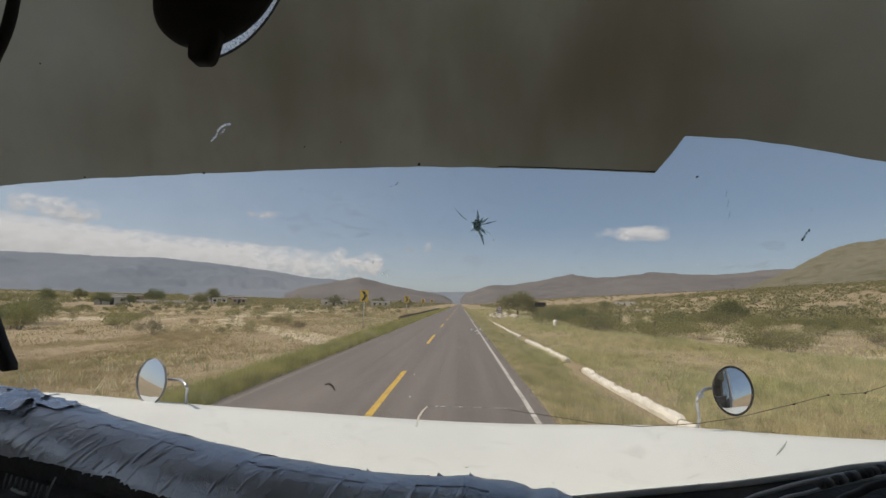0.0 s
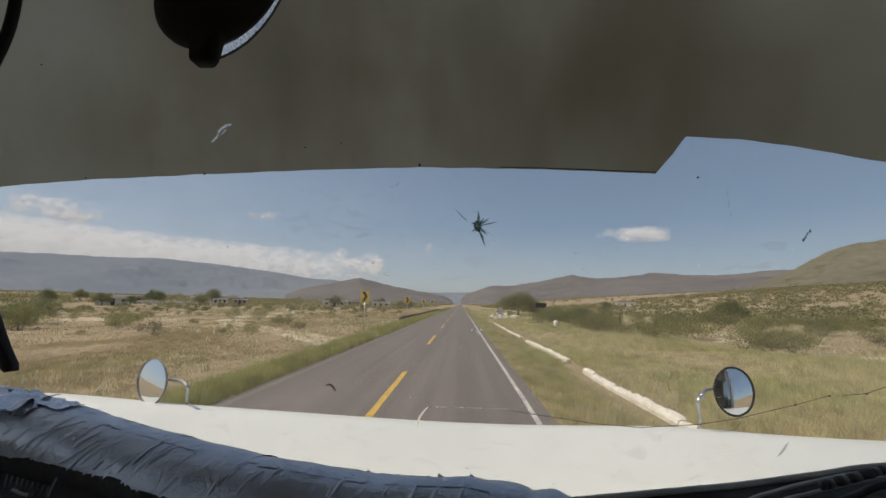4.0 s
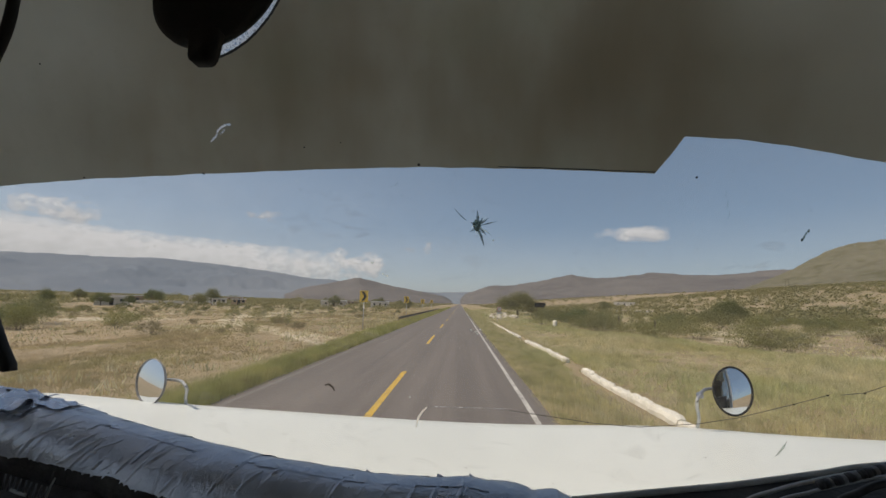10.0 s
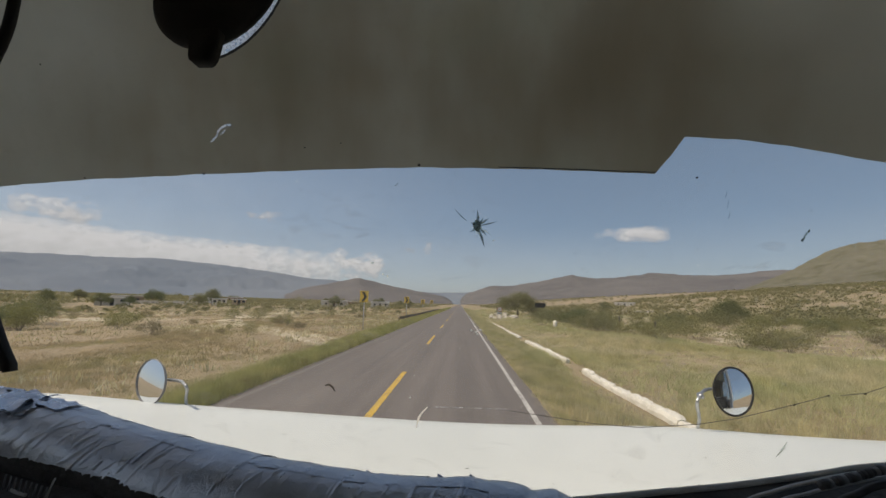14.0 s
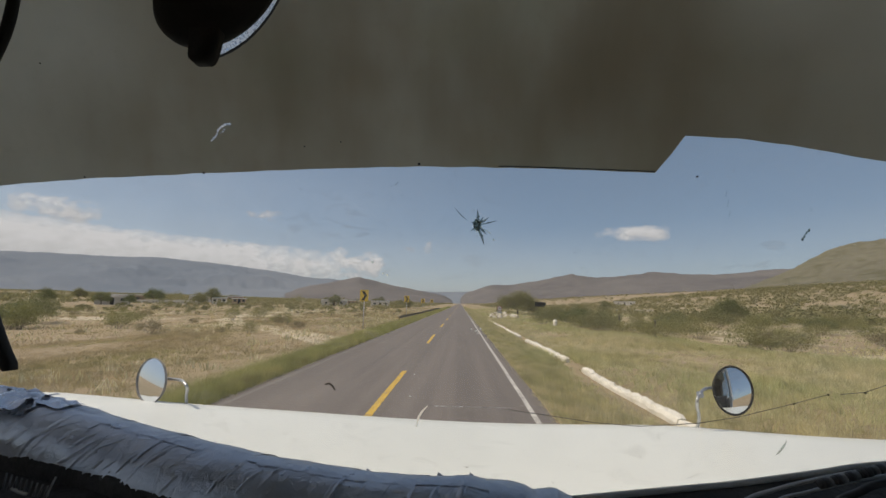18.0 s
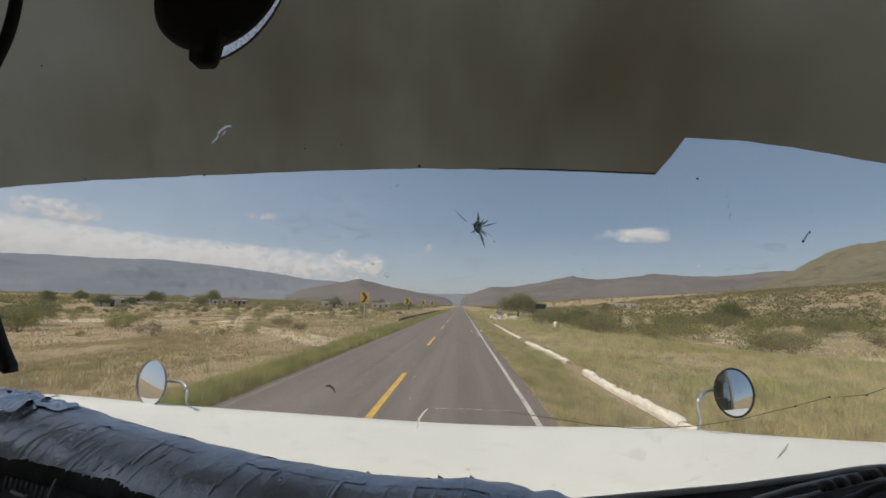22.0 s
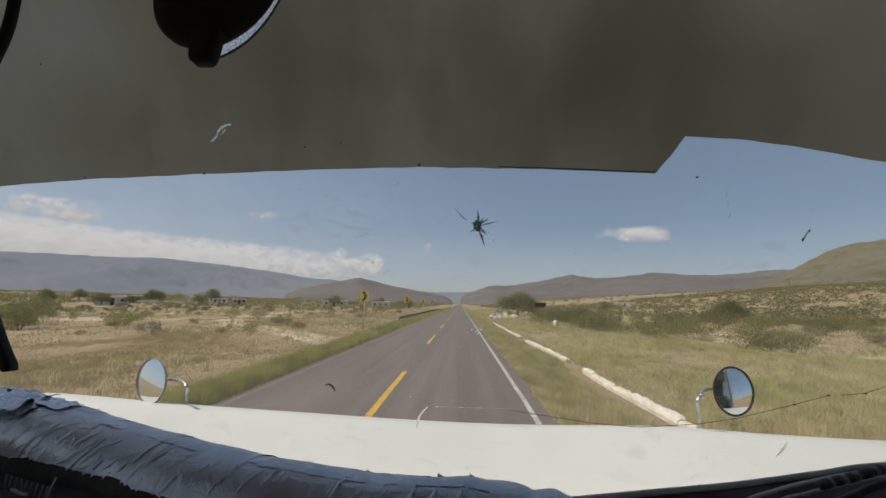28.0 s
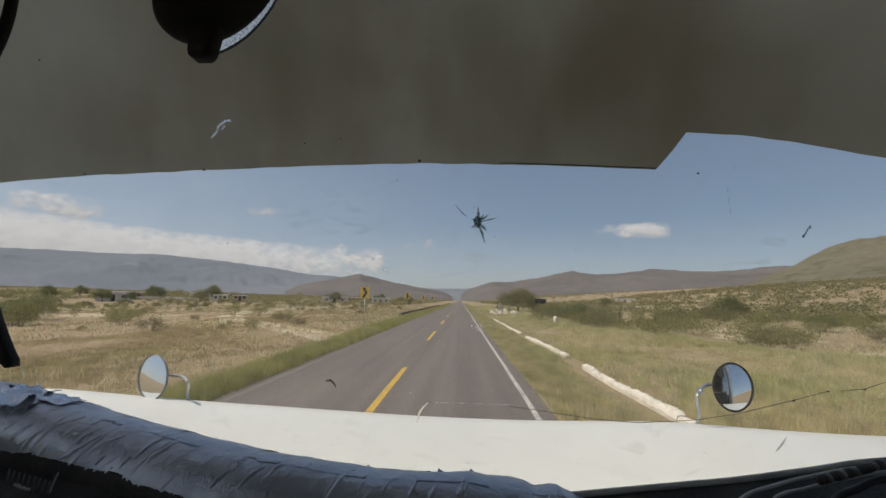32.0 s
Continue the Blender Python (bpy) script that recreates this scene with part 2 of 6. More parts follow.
def windscreen_material():
    """Thin glass with a veil of dust."""
    n = Nodes("dusty_glass")
    at = n.where()
    clear = n.add("BsdfTransparent")
    n.put(clear, Color=(0.95, 0.965, 0.955, 1))
    dust = n.add("BsdfTranslucent")
    n.put(dust, Color=(0.66, 0.62, 0.54, 1))
    gloss = n.add("BsdfGlossy")
    n.put(gloss, Color=(1, 1, 1, 1), Roughness=0.03)
    veil = n.ramp(n.noise(at, 5, 5, 0.7), [(0.35, 0.05), (0.7, 0.095)])
    # wiped smears and dried drops
    smear = n.calc("MULTIPLY", n.ramp(n.noise(n.scaled(at, 1.0, 1, 2.2), 17, 5, 0.6, 1.2), [(0.56, 0.0), (0.72, 0.16)]), n.ramp(n.noise(at, 3.1, 2), [(0.45, 0.0), (0.62, 1.0)]))
    drops = n.ramp(n.noise(at, 120, 2, 0.4), [(0.72, 0.0), (0.76, 0.12)])
    veil = n.calc("ADD", veil, n.calc("ADD", smear, drops))
    m1, m2 = n.add("MixShader"), n.add("MixShader")
    n.t.links.new(veil, m1.inputs[0])
    n.t.links.new(clear.outputs[0], m1.inputs[1])
    n.t.links.new(dust.outputs[0], m1.inputs[2])
    fr = n.add("Fresnel")
    n.put(fr, IOR=1.3)
    n.t.links.new(n.calc("MULTIPLY", fr.outputs[0], 0.35), m2.inputs[0])
    n.t.links.new(m1.outputs[0], m2.inputs[1])
    n.t.links.new(gloss.outputs[0], m2.inputs[2])
    n.t.links.new(m2.outputs[0], n.out.inputs[0])
    return n.m


def cloud_material(name, seed, soft, size, white, lumpy, cover):
    """Cloud backdrop: the sheet's own height (uv v) and noise shape a billowing, soft-edged bank."""
    n = Nodes(name)
    uv = n.where("UV")
    sep = n.add("SeparateXYZ")
    n.put(sep, Vector=uv)
    at = n.scaled(n.world_at(), 0.001, 0.001, 0.0017)
    mp = n.add("VectorMath", operation="ADD")
    n.t.links.new(at, mp.inputs[0])
    mp.inputs[1].default_value = (seed, seed * 0.7, seed * 1.3)
    at = mp.outputs[0]
    lump = n.noise(at, size, 5, 0.5)
    fine = n.noise(at, size * 3.1, 5, 0.5)
    v, u = sep.outputs["Y"], sep.outputs["X"]
    # a dome of cover that thins towards the sheet's rim
    rim = n.calc("MULTIPLY", n.calc("MULTIPLY", v, n.calc("SUBTRACT", 1.0, v)), 4.0)
    end = n.calc("MULTIPLY", n.calc("MULTIPLY", u, n.calc("SUBTRACT", 1.0, u)), 4.0)
    thin = n.calc("MULTIPLY", n.calc("MULTIPLY", rim, end), n.calc("ADD", 0.6, n.calc("MULTIPLY", lump, 0.8)))
    end = n.calc("POWER", end, 0.32)
    rim = n.calc("MULTIPLY", n.calc("POWER", rim, 0.5), end)
    f = n.calc("ADD", n.calc("MULTIPLY", n.calc("SUBTRACT", lump, 0.5), lumpy), n.calc("MULTIPLY", n.calc("SUBTRACT", fine, 0.5), 0.45))
    f = n.calc("ADD", f, n.calc("MULTIPLY", rim, 0.6))
    alpha = n.ramp(f, [(soft - 0.02, 0.0), (soft + 0.07, 0.38 * cover), (soft + 0.30, cover)])
    if not lumpy:
        alpha = n.calc("MULTIPLY", n.calc("POWER", thin, 1.3), cover)  # a veil with no edge of its own
    # sheet glows by itself; lighter top and dimmer underside are painted in
    shade = n.ramp(n.calc("ADD", n.calc("MULTIPLY", fine, 0.5), n.calc("MULTIPLY", v, 0.5)), [(0.25, tuple(0.72 * k for k in white)), (0.62, white)])
    em = n.add("Emission")
    n.put(em, Color=shade, Strength=1.0)
    tr = n.add("BsdfTransparent")
    mx = n.add("MixShader")
    n.t.links.new(alpha, mx.inputs[0])
    n.t.links.new(tr.outputs[0], mx.inputs[1])
    n.t.links.new(em.outputs[0], mx.inputs[2])
    n.t.links.new(mx.outputs[0], n.out.inputs[0])
    return n.m


def tape_material(name, metal, polish, bright):
    """Silver duct tape: a metallic skin over a fine cloth weave, scuffed and wrinkled."""
    n = Nodes(name)
    at = n.where()
    big = n.noise(at, 9, 5, 0.6)
    weave = n.noise(at, 420, 2, 0.5)
    crease = n.noise(at, 55, 5, 0.62, 0.8)
    col = n.ramp(big, [(0.35, (0.46 * bright, 0.50 * bright, 0.58 * bright)), (0.65, (0.60 * bright, 0.645 * bright, 0.73 * bright))])
    rnd = n.add("ObjectInfo").outputs["Random"]
    col = n.mix(n.calc("MULTIPLY", rnd, 0.3), col, (0.46, 0.495, 0.58))
    rough = n.ramp(n.noise(at, 24, 4), [(0.3, 0.27 + polish), (0.7, 0.45 + polish)])
    h = n.calc("ADD", n.calc("MULTIPLY", crease, 1.0), n.calc("MULTIPLY", weave, 0.10))
    return n.surface(col, rough, metal, n.bump(h, 0.32, 0.008))


GROUND = ground_material()
ASPHALT = asphalt_material()
WHITE_LINE = paint_line("white_road_paint", (0.54, 0.525, 0.49), 0.38)
FAINT_LINE = paint_line("faded_white_road_paint", (0.26, 0.245, 0.23), 0.54)
YELLOW_LINE = paint_line("yellow_road_paint", (0.56, 0.36, 0.055), 0.32)
FILM = film_material()
GLASS = windscreen_material()
TAPE = tape_material("silver_duct_tape", 0.50, 0.0, 1.03)
# brighter copy of the tape, light on its left end put into the colour
TAPE_LIT = tape_material("lit_duct_tape", 0.65, -0.10, 1.36)
HOOD_PAINT = stained("white_truck_paint", (0.632, 0.662, 0.648), (0.670, 0.700, 0.686), 2.0, 0.33)
DARK_PAINT = stained("cab_lining", (0.23, 0.22, 0.195), (0.29, 0.275, 0.25), 3.0, 0.9)
BODY_PAINT = stained("body_paint", (0.55, 0.56, 0.56), (0.66, 0.66, 0.65), 2.0, 0.4)
BLACK_PLASTIC = stained("black_plastic", (0.006, 0.006, 0.006), (0.012, 0.011, 0.012), 30, 0.7, grain=0.2)
BLACK_RUBBER = stained("black_rubber", (0.006, 0.006, 0.006), (0.012, 0.012, 0.012), 20, 0.9, grain=0.2)
DASH_BLACK = stained("dashboard_vinyl", (0.026, 0.024, 0.023), (0.066, 0.061, 0.057), 12, 0.7, grain=0.5)
GREY_CABLE = stained("grey_cable", (0.40, 0.40, 0.41), (0.54, 0.54, 0.55), 30, 0.35)
STEEL = stained("galvanised_steel", (0.42, 0.43, 0.44), (0.6, 0.6, 0.6), 40, 0.35, 0.9)
MIRROR = Nodes("mirror_glass").surface((0.82, 0.84, 0.86), 0.02, 1.0)
CRACK_TEAL = crack_material("crushed_glass_teal", (0.04, 0.075, 0.075), (0.36, 0.48, 0.45), 0.7)
CRACK_DARK = crack_material("cracked_glass_dark", (0.012, 0.02, 0.02), (0.10, 0.16, 0.14), 0.55)
# scratch colour near white, standing in for sunlight glinting along it
SCRATCH = crack_material("scratch_glint", (0.97, 0.90, 0.80), (1.0, 0.94, 0.85), 0.12, True)
SMUDGE_PALE = crack_material("pale_smudge", (0.75, 0.78, 0.82), (0.85, 0.87, 0.9), 0.9, True)
SMUDGE = crack_material("faint_smudge", (0.06, 0.06, 0.06), (0.16, 0.15, 0.14), 0.85)
LINE_DARK = stained("crack_line", (0.05, 0.05, 0.05), (0.10, 0.10, 0.095), 60, 0.4)
TRIM_GREY = stained("worn_grey_trim", (0.42, 0.42, 0.40), (0.55, 0.545, 0.52), 14, 0.6, grain=0.4)
CRACK_LIGHT = crack_material("cracked_glass_light", (0.7, 0.78, 0.74), (0.9, 0.93, 0.92), 0.55, True)
GRIME_AND_SLOT = stained("dark_grime_and_slot", (0.008, 0.008, 0.008), (0.03, 0.027, 0.022), 80, 0.8)
STONE_WHITE = stained("whitewashed_stone", (0.55, 0.52, 0.45), (0.74, 0.71, 0.64), 2.4, 0.9, grain=0.6, grain_scale=30, kind="World")
RAIL_STEEL = stained("dull_rail_steel", (0.20, 0.19, 0.18), (0.31, 0.30, 0.285), 1.6, 0.55, 0.5, grain=0.3, grain_scale=40, kind="World")
BARK = stained("grey_bark", (0.09, 0.075, 0.055), (0.17, 0.145, 0.115), 8, 0.95, grain=0.6, grain_scale=60)
POST_WOOD = stained("weathered_post", (0.06, 0.05, 0.04), (0.13, 0.11, 0.085), 9, 0.95, grain=0.5, grain_scale=60)
PLASTER = stained("pale_plaster", (0.55, 0.51, 0.44), (0.72, 0.69, 0.62), 0.8, 0.9)
ADOBE = stained("adobe_plaster", (0.36, 0.26, 0.18), (0.46, 0.35, 0.25), 0.8, 0.95)
TIN = stained("tin_roof", (0.42, 0.42, 0.42), (0.62, 0.62, 0.61), 0.9, 0.45, 0.5)
SHADE_GLASS = stained("dark_window", (0.03, 0.035, 0.04), (0.06, 0.065, 0.07), 2, 0.2)
HOSE_DARK = stained("dark_hose_rubber", (0.035, 0.033, 0.032), (0.075, 0.07, 0.068), 60, 0.6)
HOSE_BAND = stained("grey_hose_tape", (0.15, 0.15, 0.155), (0.26, 0.26, 0.265), 60, 0.5)
LIMESTONE = stained("limestone", (0.34, 0.30, 0.24), (0.52, 0.48, 0.40), 1.6, 0.95, grain=0.6, grain_scale=14, kind="World")
SIGN_YELLOW = stained("sign_yellow", (0.60, 0.41, 0.05), (0.66, 0.46, 0.08), 6, 0.5)
SIGN_BLACK = stained("sign_black", (0.012, 0.012, 0.012), (0.02, 0.02, 0.02), 6, 0.5)
SIGN_WHITE = stained("sign_white", (0.62, 0.62, 0.60), (0.74, 0.74, 0.72), 6, 0.5)
SIGN_RED = stained("sign_red", (0.45, 0.03, 0.03), (0.52, 0.05, 0.04), 6, 0.5)
FIELD_GRASS = grassy("straw_grass", (0.58, 0.535, 0.33), (0.735, 0.67, 0.435), (0.50, 0.52, 0.27), 0.13)
BROWN_GRASS = grassy("brown_grass", (0.475, 0.378, 0.24), (0.60, 0.478, 0.315), (0.42, 0.378, 0.20), 0.11)
VERGE_GRASS = grassy("verge_grass", (0.42, 0.405, 0.17), (0.66, 0.61, 0.29), (0.40, 0.42, 0.15), 0.5)
ROADSIDE_GRASS = grassy("roadside_grass", (0.545, 0.49, 0.295), (0.76, 0.685, 0.445), (0.49, 0.47, 0.25), 0.4)
SOIL = stained("bare_soil", (0.34, 0.275, 0.185), (0.44, 0.37, 0.265), 0.5, 0.95, grain=0.6, grain_scale=9, c=(0.52, 0.45, 0.335), kind="World")
PALE_TUFT = grassy("pale_tuft", (0.66, 0.58, 0.38), (0.86, 0.79, 0.58), (0.62, 0.55, 0.34), 0.2)
CREOSOTE = leafy("creosote_leaves", (0.175, 0.185, 0.062), (0.26, 0.26, 0.10), (0.36, 0.335, 0.17))
MESQUITE = leafy("mesquite_leaves", (0.11, 0.135, 0.052), (0.19, 0.21, 0.088))
FAR_SCRUB = leafy("far_scrub_leaves", (0.16, 0.162, 0.068), (0.24, 0.235, 0.108), (0.36, 0.325, 0.185))
DRY_SCRUB = leafy("dry_scrub_leaves", (0.15, 0.135, 0.075), (0.27, 0.23, 0.14))
# distance haze is painted into the base colours of ridge and spurs
FAR_RIDGE = mountain_material("far_ridge_hazed", (0.158, 0.188, 0.230), (0.178, 0.206, 0.247), (0.198, 0.224, 0.260), 0.0011)
SPUR_RIDGE = mountain_material("spurs_hazed", (0.115, 0.132, 0.155), (0.132, 0.147, 0.168), (0.150, 0.163, 0.182), 0.0014)
# brown greyed towards mauve: haze over the hills, put into the colour
MID_HILL = mountain_material("hazed_brown_hill", (0.118, 0.114, 0.120), (0.146, 0.139, 0.142), (0.174, 0.164, 0.162), 0.003)
# olive dulled to grey-brown, so this colour carries some haze too
NEAR_HILL = mountain_material("hazed_green_hill", (0.148, 0.138, 0.105), (0.170, 0.158, 0.120), (0.192, 0.178, 0.138), 0.004, 0.06)


# ---- mesh helpers ----
def mesh_of(name, verts, faces, material, smooth=False):
    me = bpy.data.meshes.new(name)
    me.from_pydata([tuple(v) for v in verts], [], faces)
    if material:
        me.materials.append(material)
    if smooth:
        me.polygons.foreach_set("use_smooth", [True] * len(me.polygons))
    me.update()
    return me


def soup(name, tris, material):
    """A mesh of loose triangles from an array (n, 3, 3)."""
    n = len(tris)
    me = bpy.data.meshes.new(name)
    me.vertices.add(3 * n)
    me.vertices.foreach_set("co", tris.astype(np.float32).ravel())
    me.loops.add(3 * n)
    me.loops.foreach_set("vertex_index", np.arange(3 * n, dtype=np.int32))
    me.polygons.add(n)
    me.polygons.foreach_set("loop_start", np.arange(0, 3 * n, 3, dtype=np.int32))
    me.materials.append(material)
    me.update(calc_edges=True)
    return me


def quads(name, q, material):
    """A mesh of loose quads from an array (n, 4, 3)."""
    n = len(q)
    me = bpy.data.meshes.new(name)
    me.vertices.add(4 * n)
    me.vertices.foreach_set("co", q.astype(np.float32).ravel())
    me.loops.add(4 * n)
    me.loops.foreach_set("vertex_index", np.arange(4 * n, dtype=np.int32))
    me.polygons.add(n)
    me.polygons.foreach_set("loop_start", np.arange(0, 4 * n, 4, dtype=np.int32))
    me.materials.append(material)
    me.update(calc_edges=True)
    return me


def part(name, bm, material, parent, label="", smooth=True):
    """Link a bmesh (or a mesh) as one mesh object under a thing or a part."""
    if isinstance(bm, bmesh.types.BMesh):
        me = bpy.data.meshes.new(name)
        bm.to_mesh(me)
        bm.free()
        me.materials.append(material)
        if smooth:
            me.polygons.foreach_set("use_smooth", [True] * len(me.polygons))
    else:
        me = bm
    ob = new(name, me)
    ob.parent = parent
    if label:
        ob["label"] = label
    return ob


def thing(name, at, label, category, group="", turn=0.0):
    e = new(name)
    e.empty_display_size = 0.1
    e.matrix_basis = pose(*at, 0, 0, turn)
    return tagged(e, label, category, group)


def box(x0, x1, y0, y1, z0, z1, bevel=0.0, seg=2):
    bm = bmesh.new()
    bmesh.ops.create_cube(bm, size=1.0)
    for v in bm.verts:
        v.co = Vector(((x0 + x1) / 2 + v.co.x * (x1 - x0), (y0 + y1) / 2 + v.co.y * (y1 - y0), (z0 + z1) / 2 + v.co.z * (z1 - z0)))
    if bevel:
        bmesh.ops.bevel(bm, geom=bm.edges[:], offset=bevel, segments=seg, affect="EDGES")
    return bm


def smooth_path(points, n):
    """n points of a smooth curve through the given ones."""
    p = np.array(points, float)
    t = np.linspace(0, len(p) - 1, n)
    out = []
    for u in t:
        i = min(int(u), len(p) - 2)
        f = u - i
        a, b, c, d = p[max(i - 1, 0)], p[i], p[i + 1], p[min(i + 2, len(p) - 1)]
        out.append(0.5 * (2 * b + (c - a) * f + (2 * a - 5 * b + 4 * c - d) * f * f + (3 * b - a - 3 * c + d) * f ** 3))
    return np.array(out)


def tube(points, radius, sides=8, n=24, closed_ends=True, taper=None):
    """A round tube along a smooth curve through the points."""
    path = smooth_path(points, n)
    bm = bmesh.new()
    rings = []
    for i, p in enumerate(path):
        d = Vector(path[min(i + 1, n - 1)] - path[max(i - 1, 0)]).normalized()
        side = d.cross(Vector((0.13, 0.21, 1.0))).normalized()
        up = side.cross(d)
        r = radius if taper is None else radius + (taper - radius) * i / (n - 1)
        rings.append([bm.verts.new(Vector(p) + r * (math.cos(a) * side + math.sin(a) * up)) for a in np.linspace(0, 2 * math.pi, sides, endpoint=False)])
    for a, b in zip(rings, rings[1:]):
        for k in range(sides):
            bm.faces.new((a[k], a[(k + 1) % sides], b[(k + 1) % sides], b[k]))
    if closed_ends:
        bm.faces.new(rings[0][::-1])
        bm.faces.new(rings[-1])
    return bm


def lathe(profile, sides=40):
    """A solid of turning about z: profile of (radius, height)."""
    bm = bmesh.new()
    rings = []
    for r, h in profile:
        if r < 1e-5:
            rings.append([bm.verts.new((0, 0, h))])
        else:
            rings.append([bm.verts.new((r * math.cos(a), r * math.sin(a), h)) for a in np.linspace(0, 2 * math.pi, sides, endpoint=False)])
    for a, b in zip(rings, rings[1:]):
        for k in range(sides):
            j = (k + 1) % sides
            if len(a) == 1 and len(b) > 1:
                bm.faces.new((a[0], b[j], b[k]))
            elif len(b) == 1 and len(a) > 1:
                bm.faces.new((a[k], a[j], b[0]))
            elif len(a) > 1:
                bm.faces.new((a[k], a[j], b[j], b[k]))
    return bm


def grid_faces(nu, nv):
    return [(i * nv + j, i * nv + j + 1, (i + 1) * nv + j + 1, (i + 1) * nv + j) for i in range(nu - 1) for j in range(nv - 1)]


def ease(a):
    a = np.clip(a, 0, 1)
    return a * a * (3 - 2 * a)


# ---- the land ----
ROAD_L, ROAD_R = -5.35, 1.85


def land(x, y):
    """Height of the ground."""
    x, y = np.asarray(x, float), np.asarray(y, float)
    r = np.maximum(x - ROAD_R, 0)
    l = np.maximum(ROAD_L - x, 0)
    z = -0.10 * ease(r / 0.5) - 0.30 * ease((r - 0.3) / 3.0) + 0.28 * ease((r - 4.0) / 5.0)
    z = z - 0.08 * ease(l / 0.5) - 0.16 * ease((l - 0.8) / 4.0)
    off = ease((np.maximum(r, l) - 0.4) / 6.0)
    z = z + off * (0.07 * np.sin(x * 0.61 + 0.23 * y) + 0.06 * np.sin(0.37 * y - 0.29 * x + 1.3) + 0.10 * np.sin(0.061 * y + 0.083 * x))
    far = ease((np.maximum(r, l) - 30) / 120.0)
    z = z + far * (0.5 * np.sin(0.017 * x + 0.4) * np.sin(0.013 * y + 0.9))
    z = z + 0.052 * np.maximum(r - 70, 0) * (1 - 0.25 * ease((r - 500) / 2500))
    z = z + 0.045 * np.clip(r - 85, 0, 240) * ease((r - 70) / 120)
    z = z + 0.0150 * np.maximum(l - 60, 0)
    z = z - 0.07 * ((x > ROAD_L - 0.02) & (x < ROAD_R + 0.02))
    return z


def lines(a, b, fine, grow):
    """Grid lines from a to b (a < 0 < b or a >= 0), close together near 0 and wider away from it."""
    def reach(e):
        out, s, p = [], fine, 0.0
        while p < e:
            p += s
            s *= grow
            out.append(p)
        return out
    return np.array([-v for v in reach(-a)[::-1]] + [0.0] + reach(b))


gx = np.unique(np.concatenate([lines(-4700, 4700, 0.5, 1.045), [ROAD_L - 0.03, ROAD_L, ROAD_R, ROAD_R + 0.03]]))
gy = lines(-400, 4800, 0.8, 1.035)
GX, GY = np.meshgrid(gx, gy, indexing="ij")
GZ = land(GX, GY)
ground = new("ground", mesh_of("ground", np.stack([GX, GY, GZ], -1).reshape(-1, 3), grid_faces(len(gx), len(gy)), GROUND, True))
for p in (ground.data,):
    p.flip_normals()
tagged(ground, "dry straw-coloured desert plain with sandy patches", "ground", kind="structure")


ry = np.concatenate([np.arange(-60, 120, 3.0), np.geomspace(120, 3300, 60)])
# a slab with a broken, uneven outer edge
rows = []
for y in ry:
    e0 = ROAD_L + 0.10 * noise.noise((y * 0.35, 3.1, 0)) - 0.04
    e1 = ROAD_R + 0.08 * noise.noise((y * 0.4, 7.7, 0)) + 0.03
    rows.append([(e0 - 0.05, y, -0.12), (e0, y, -0.012), (-4.95, y, 0.0), (-1.75, y, 0.012), (1.5, y, 0.0), (e1, y, -0.012), (e1 + 0.05, y, -0.12)])
road_me = mesh_of("road", [p for r in rows for p in r], grid_faces(len(rows), 7), ASPHALT)
road = tagged(new("road", road_me), "worn purplish grey asphalt two-lane road running straight ahead", "road", kind="structure")


def road_line(name, x, w, z, y0, y1, material, step=2.0):
    ys = np.concatenate([np.arange(y0, min(y1, 120), step), np.geomspace(max(y0, 120), y1, 40)]) if y1 > 120 else np.linspace(y0, y1, max(2, int((y1 - y0) / 0.5)))
    v = []
    for y in ys:
        a = 0.012 * noise.noise((y * 1.7, x, 0))
        v += [(x - w / 2 + a, y, z), (x + w / 2 + 0.7 * a, y, z)]
    me = mesh_of(name, v, grid_faces(len(ys), 2), material)
    ob = new(name, me)
    ob.parent = road
    return ob


road_line("edge_line", 1.5, 0.11, 0.006, -40, 1600, WHITE_LINE)["label"] = "white painted edge line"
road_line("edge_line", -4.98, 0.12, 0.006, -40, 1200, FAINT_LINE)["label"] = "faded white edge line"
y = 7.0 - 45
while y < 420:
    road_line("centre_dash", -1.76, 0.15, 0.018, y, y + 6.2, YELLOW_LINE)
    y += 15.0


# ---- distance: ridges, hills and clouds ----
def profile(az, knots):
    """Height of a skyline at a bearing: the knots joined by rounded crests and saddles."""
    a = np.array(knots)
    near = az + np.linspace(-0.9, 0.9, 13)
    w = np.cos(np.linspace(-1.4, 1.4, 13))
    return float((np.interp(near, a[:, 0], a[:, 1]) * w).sum() / w.sum())


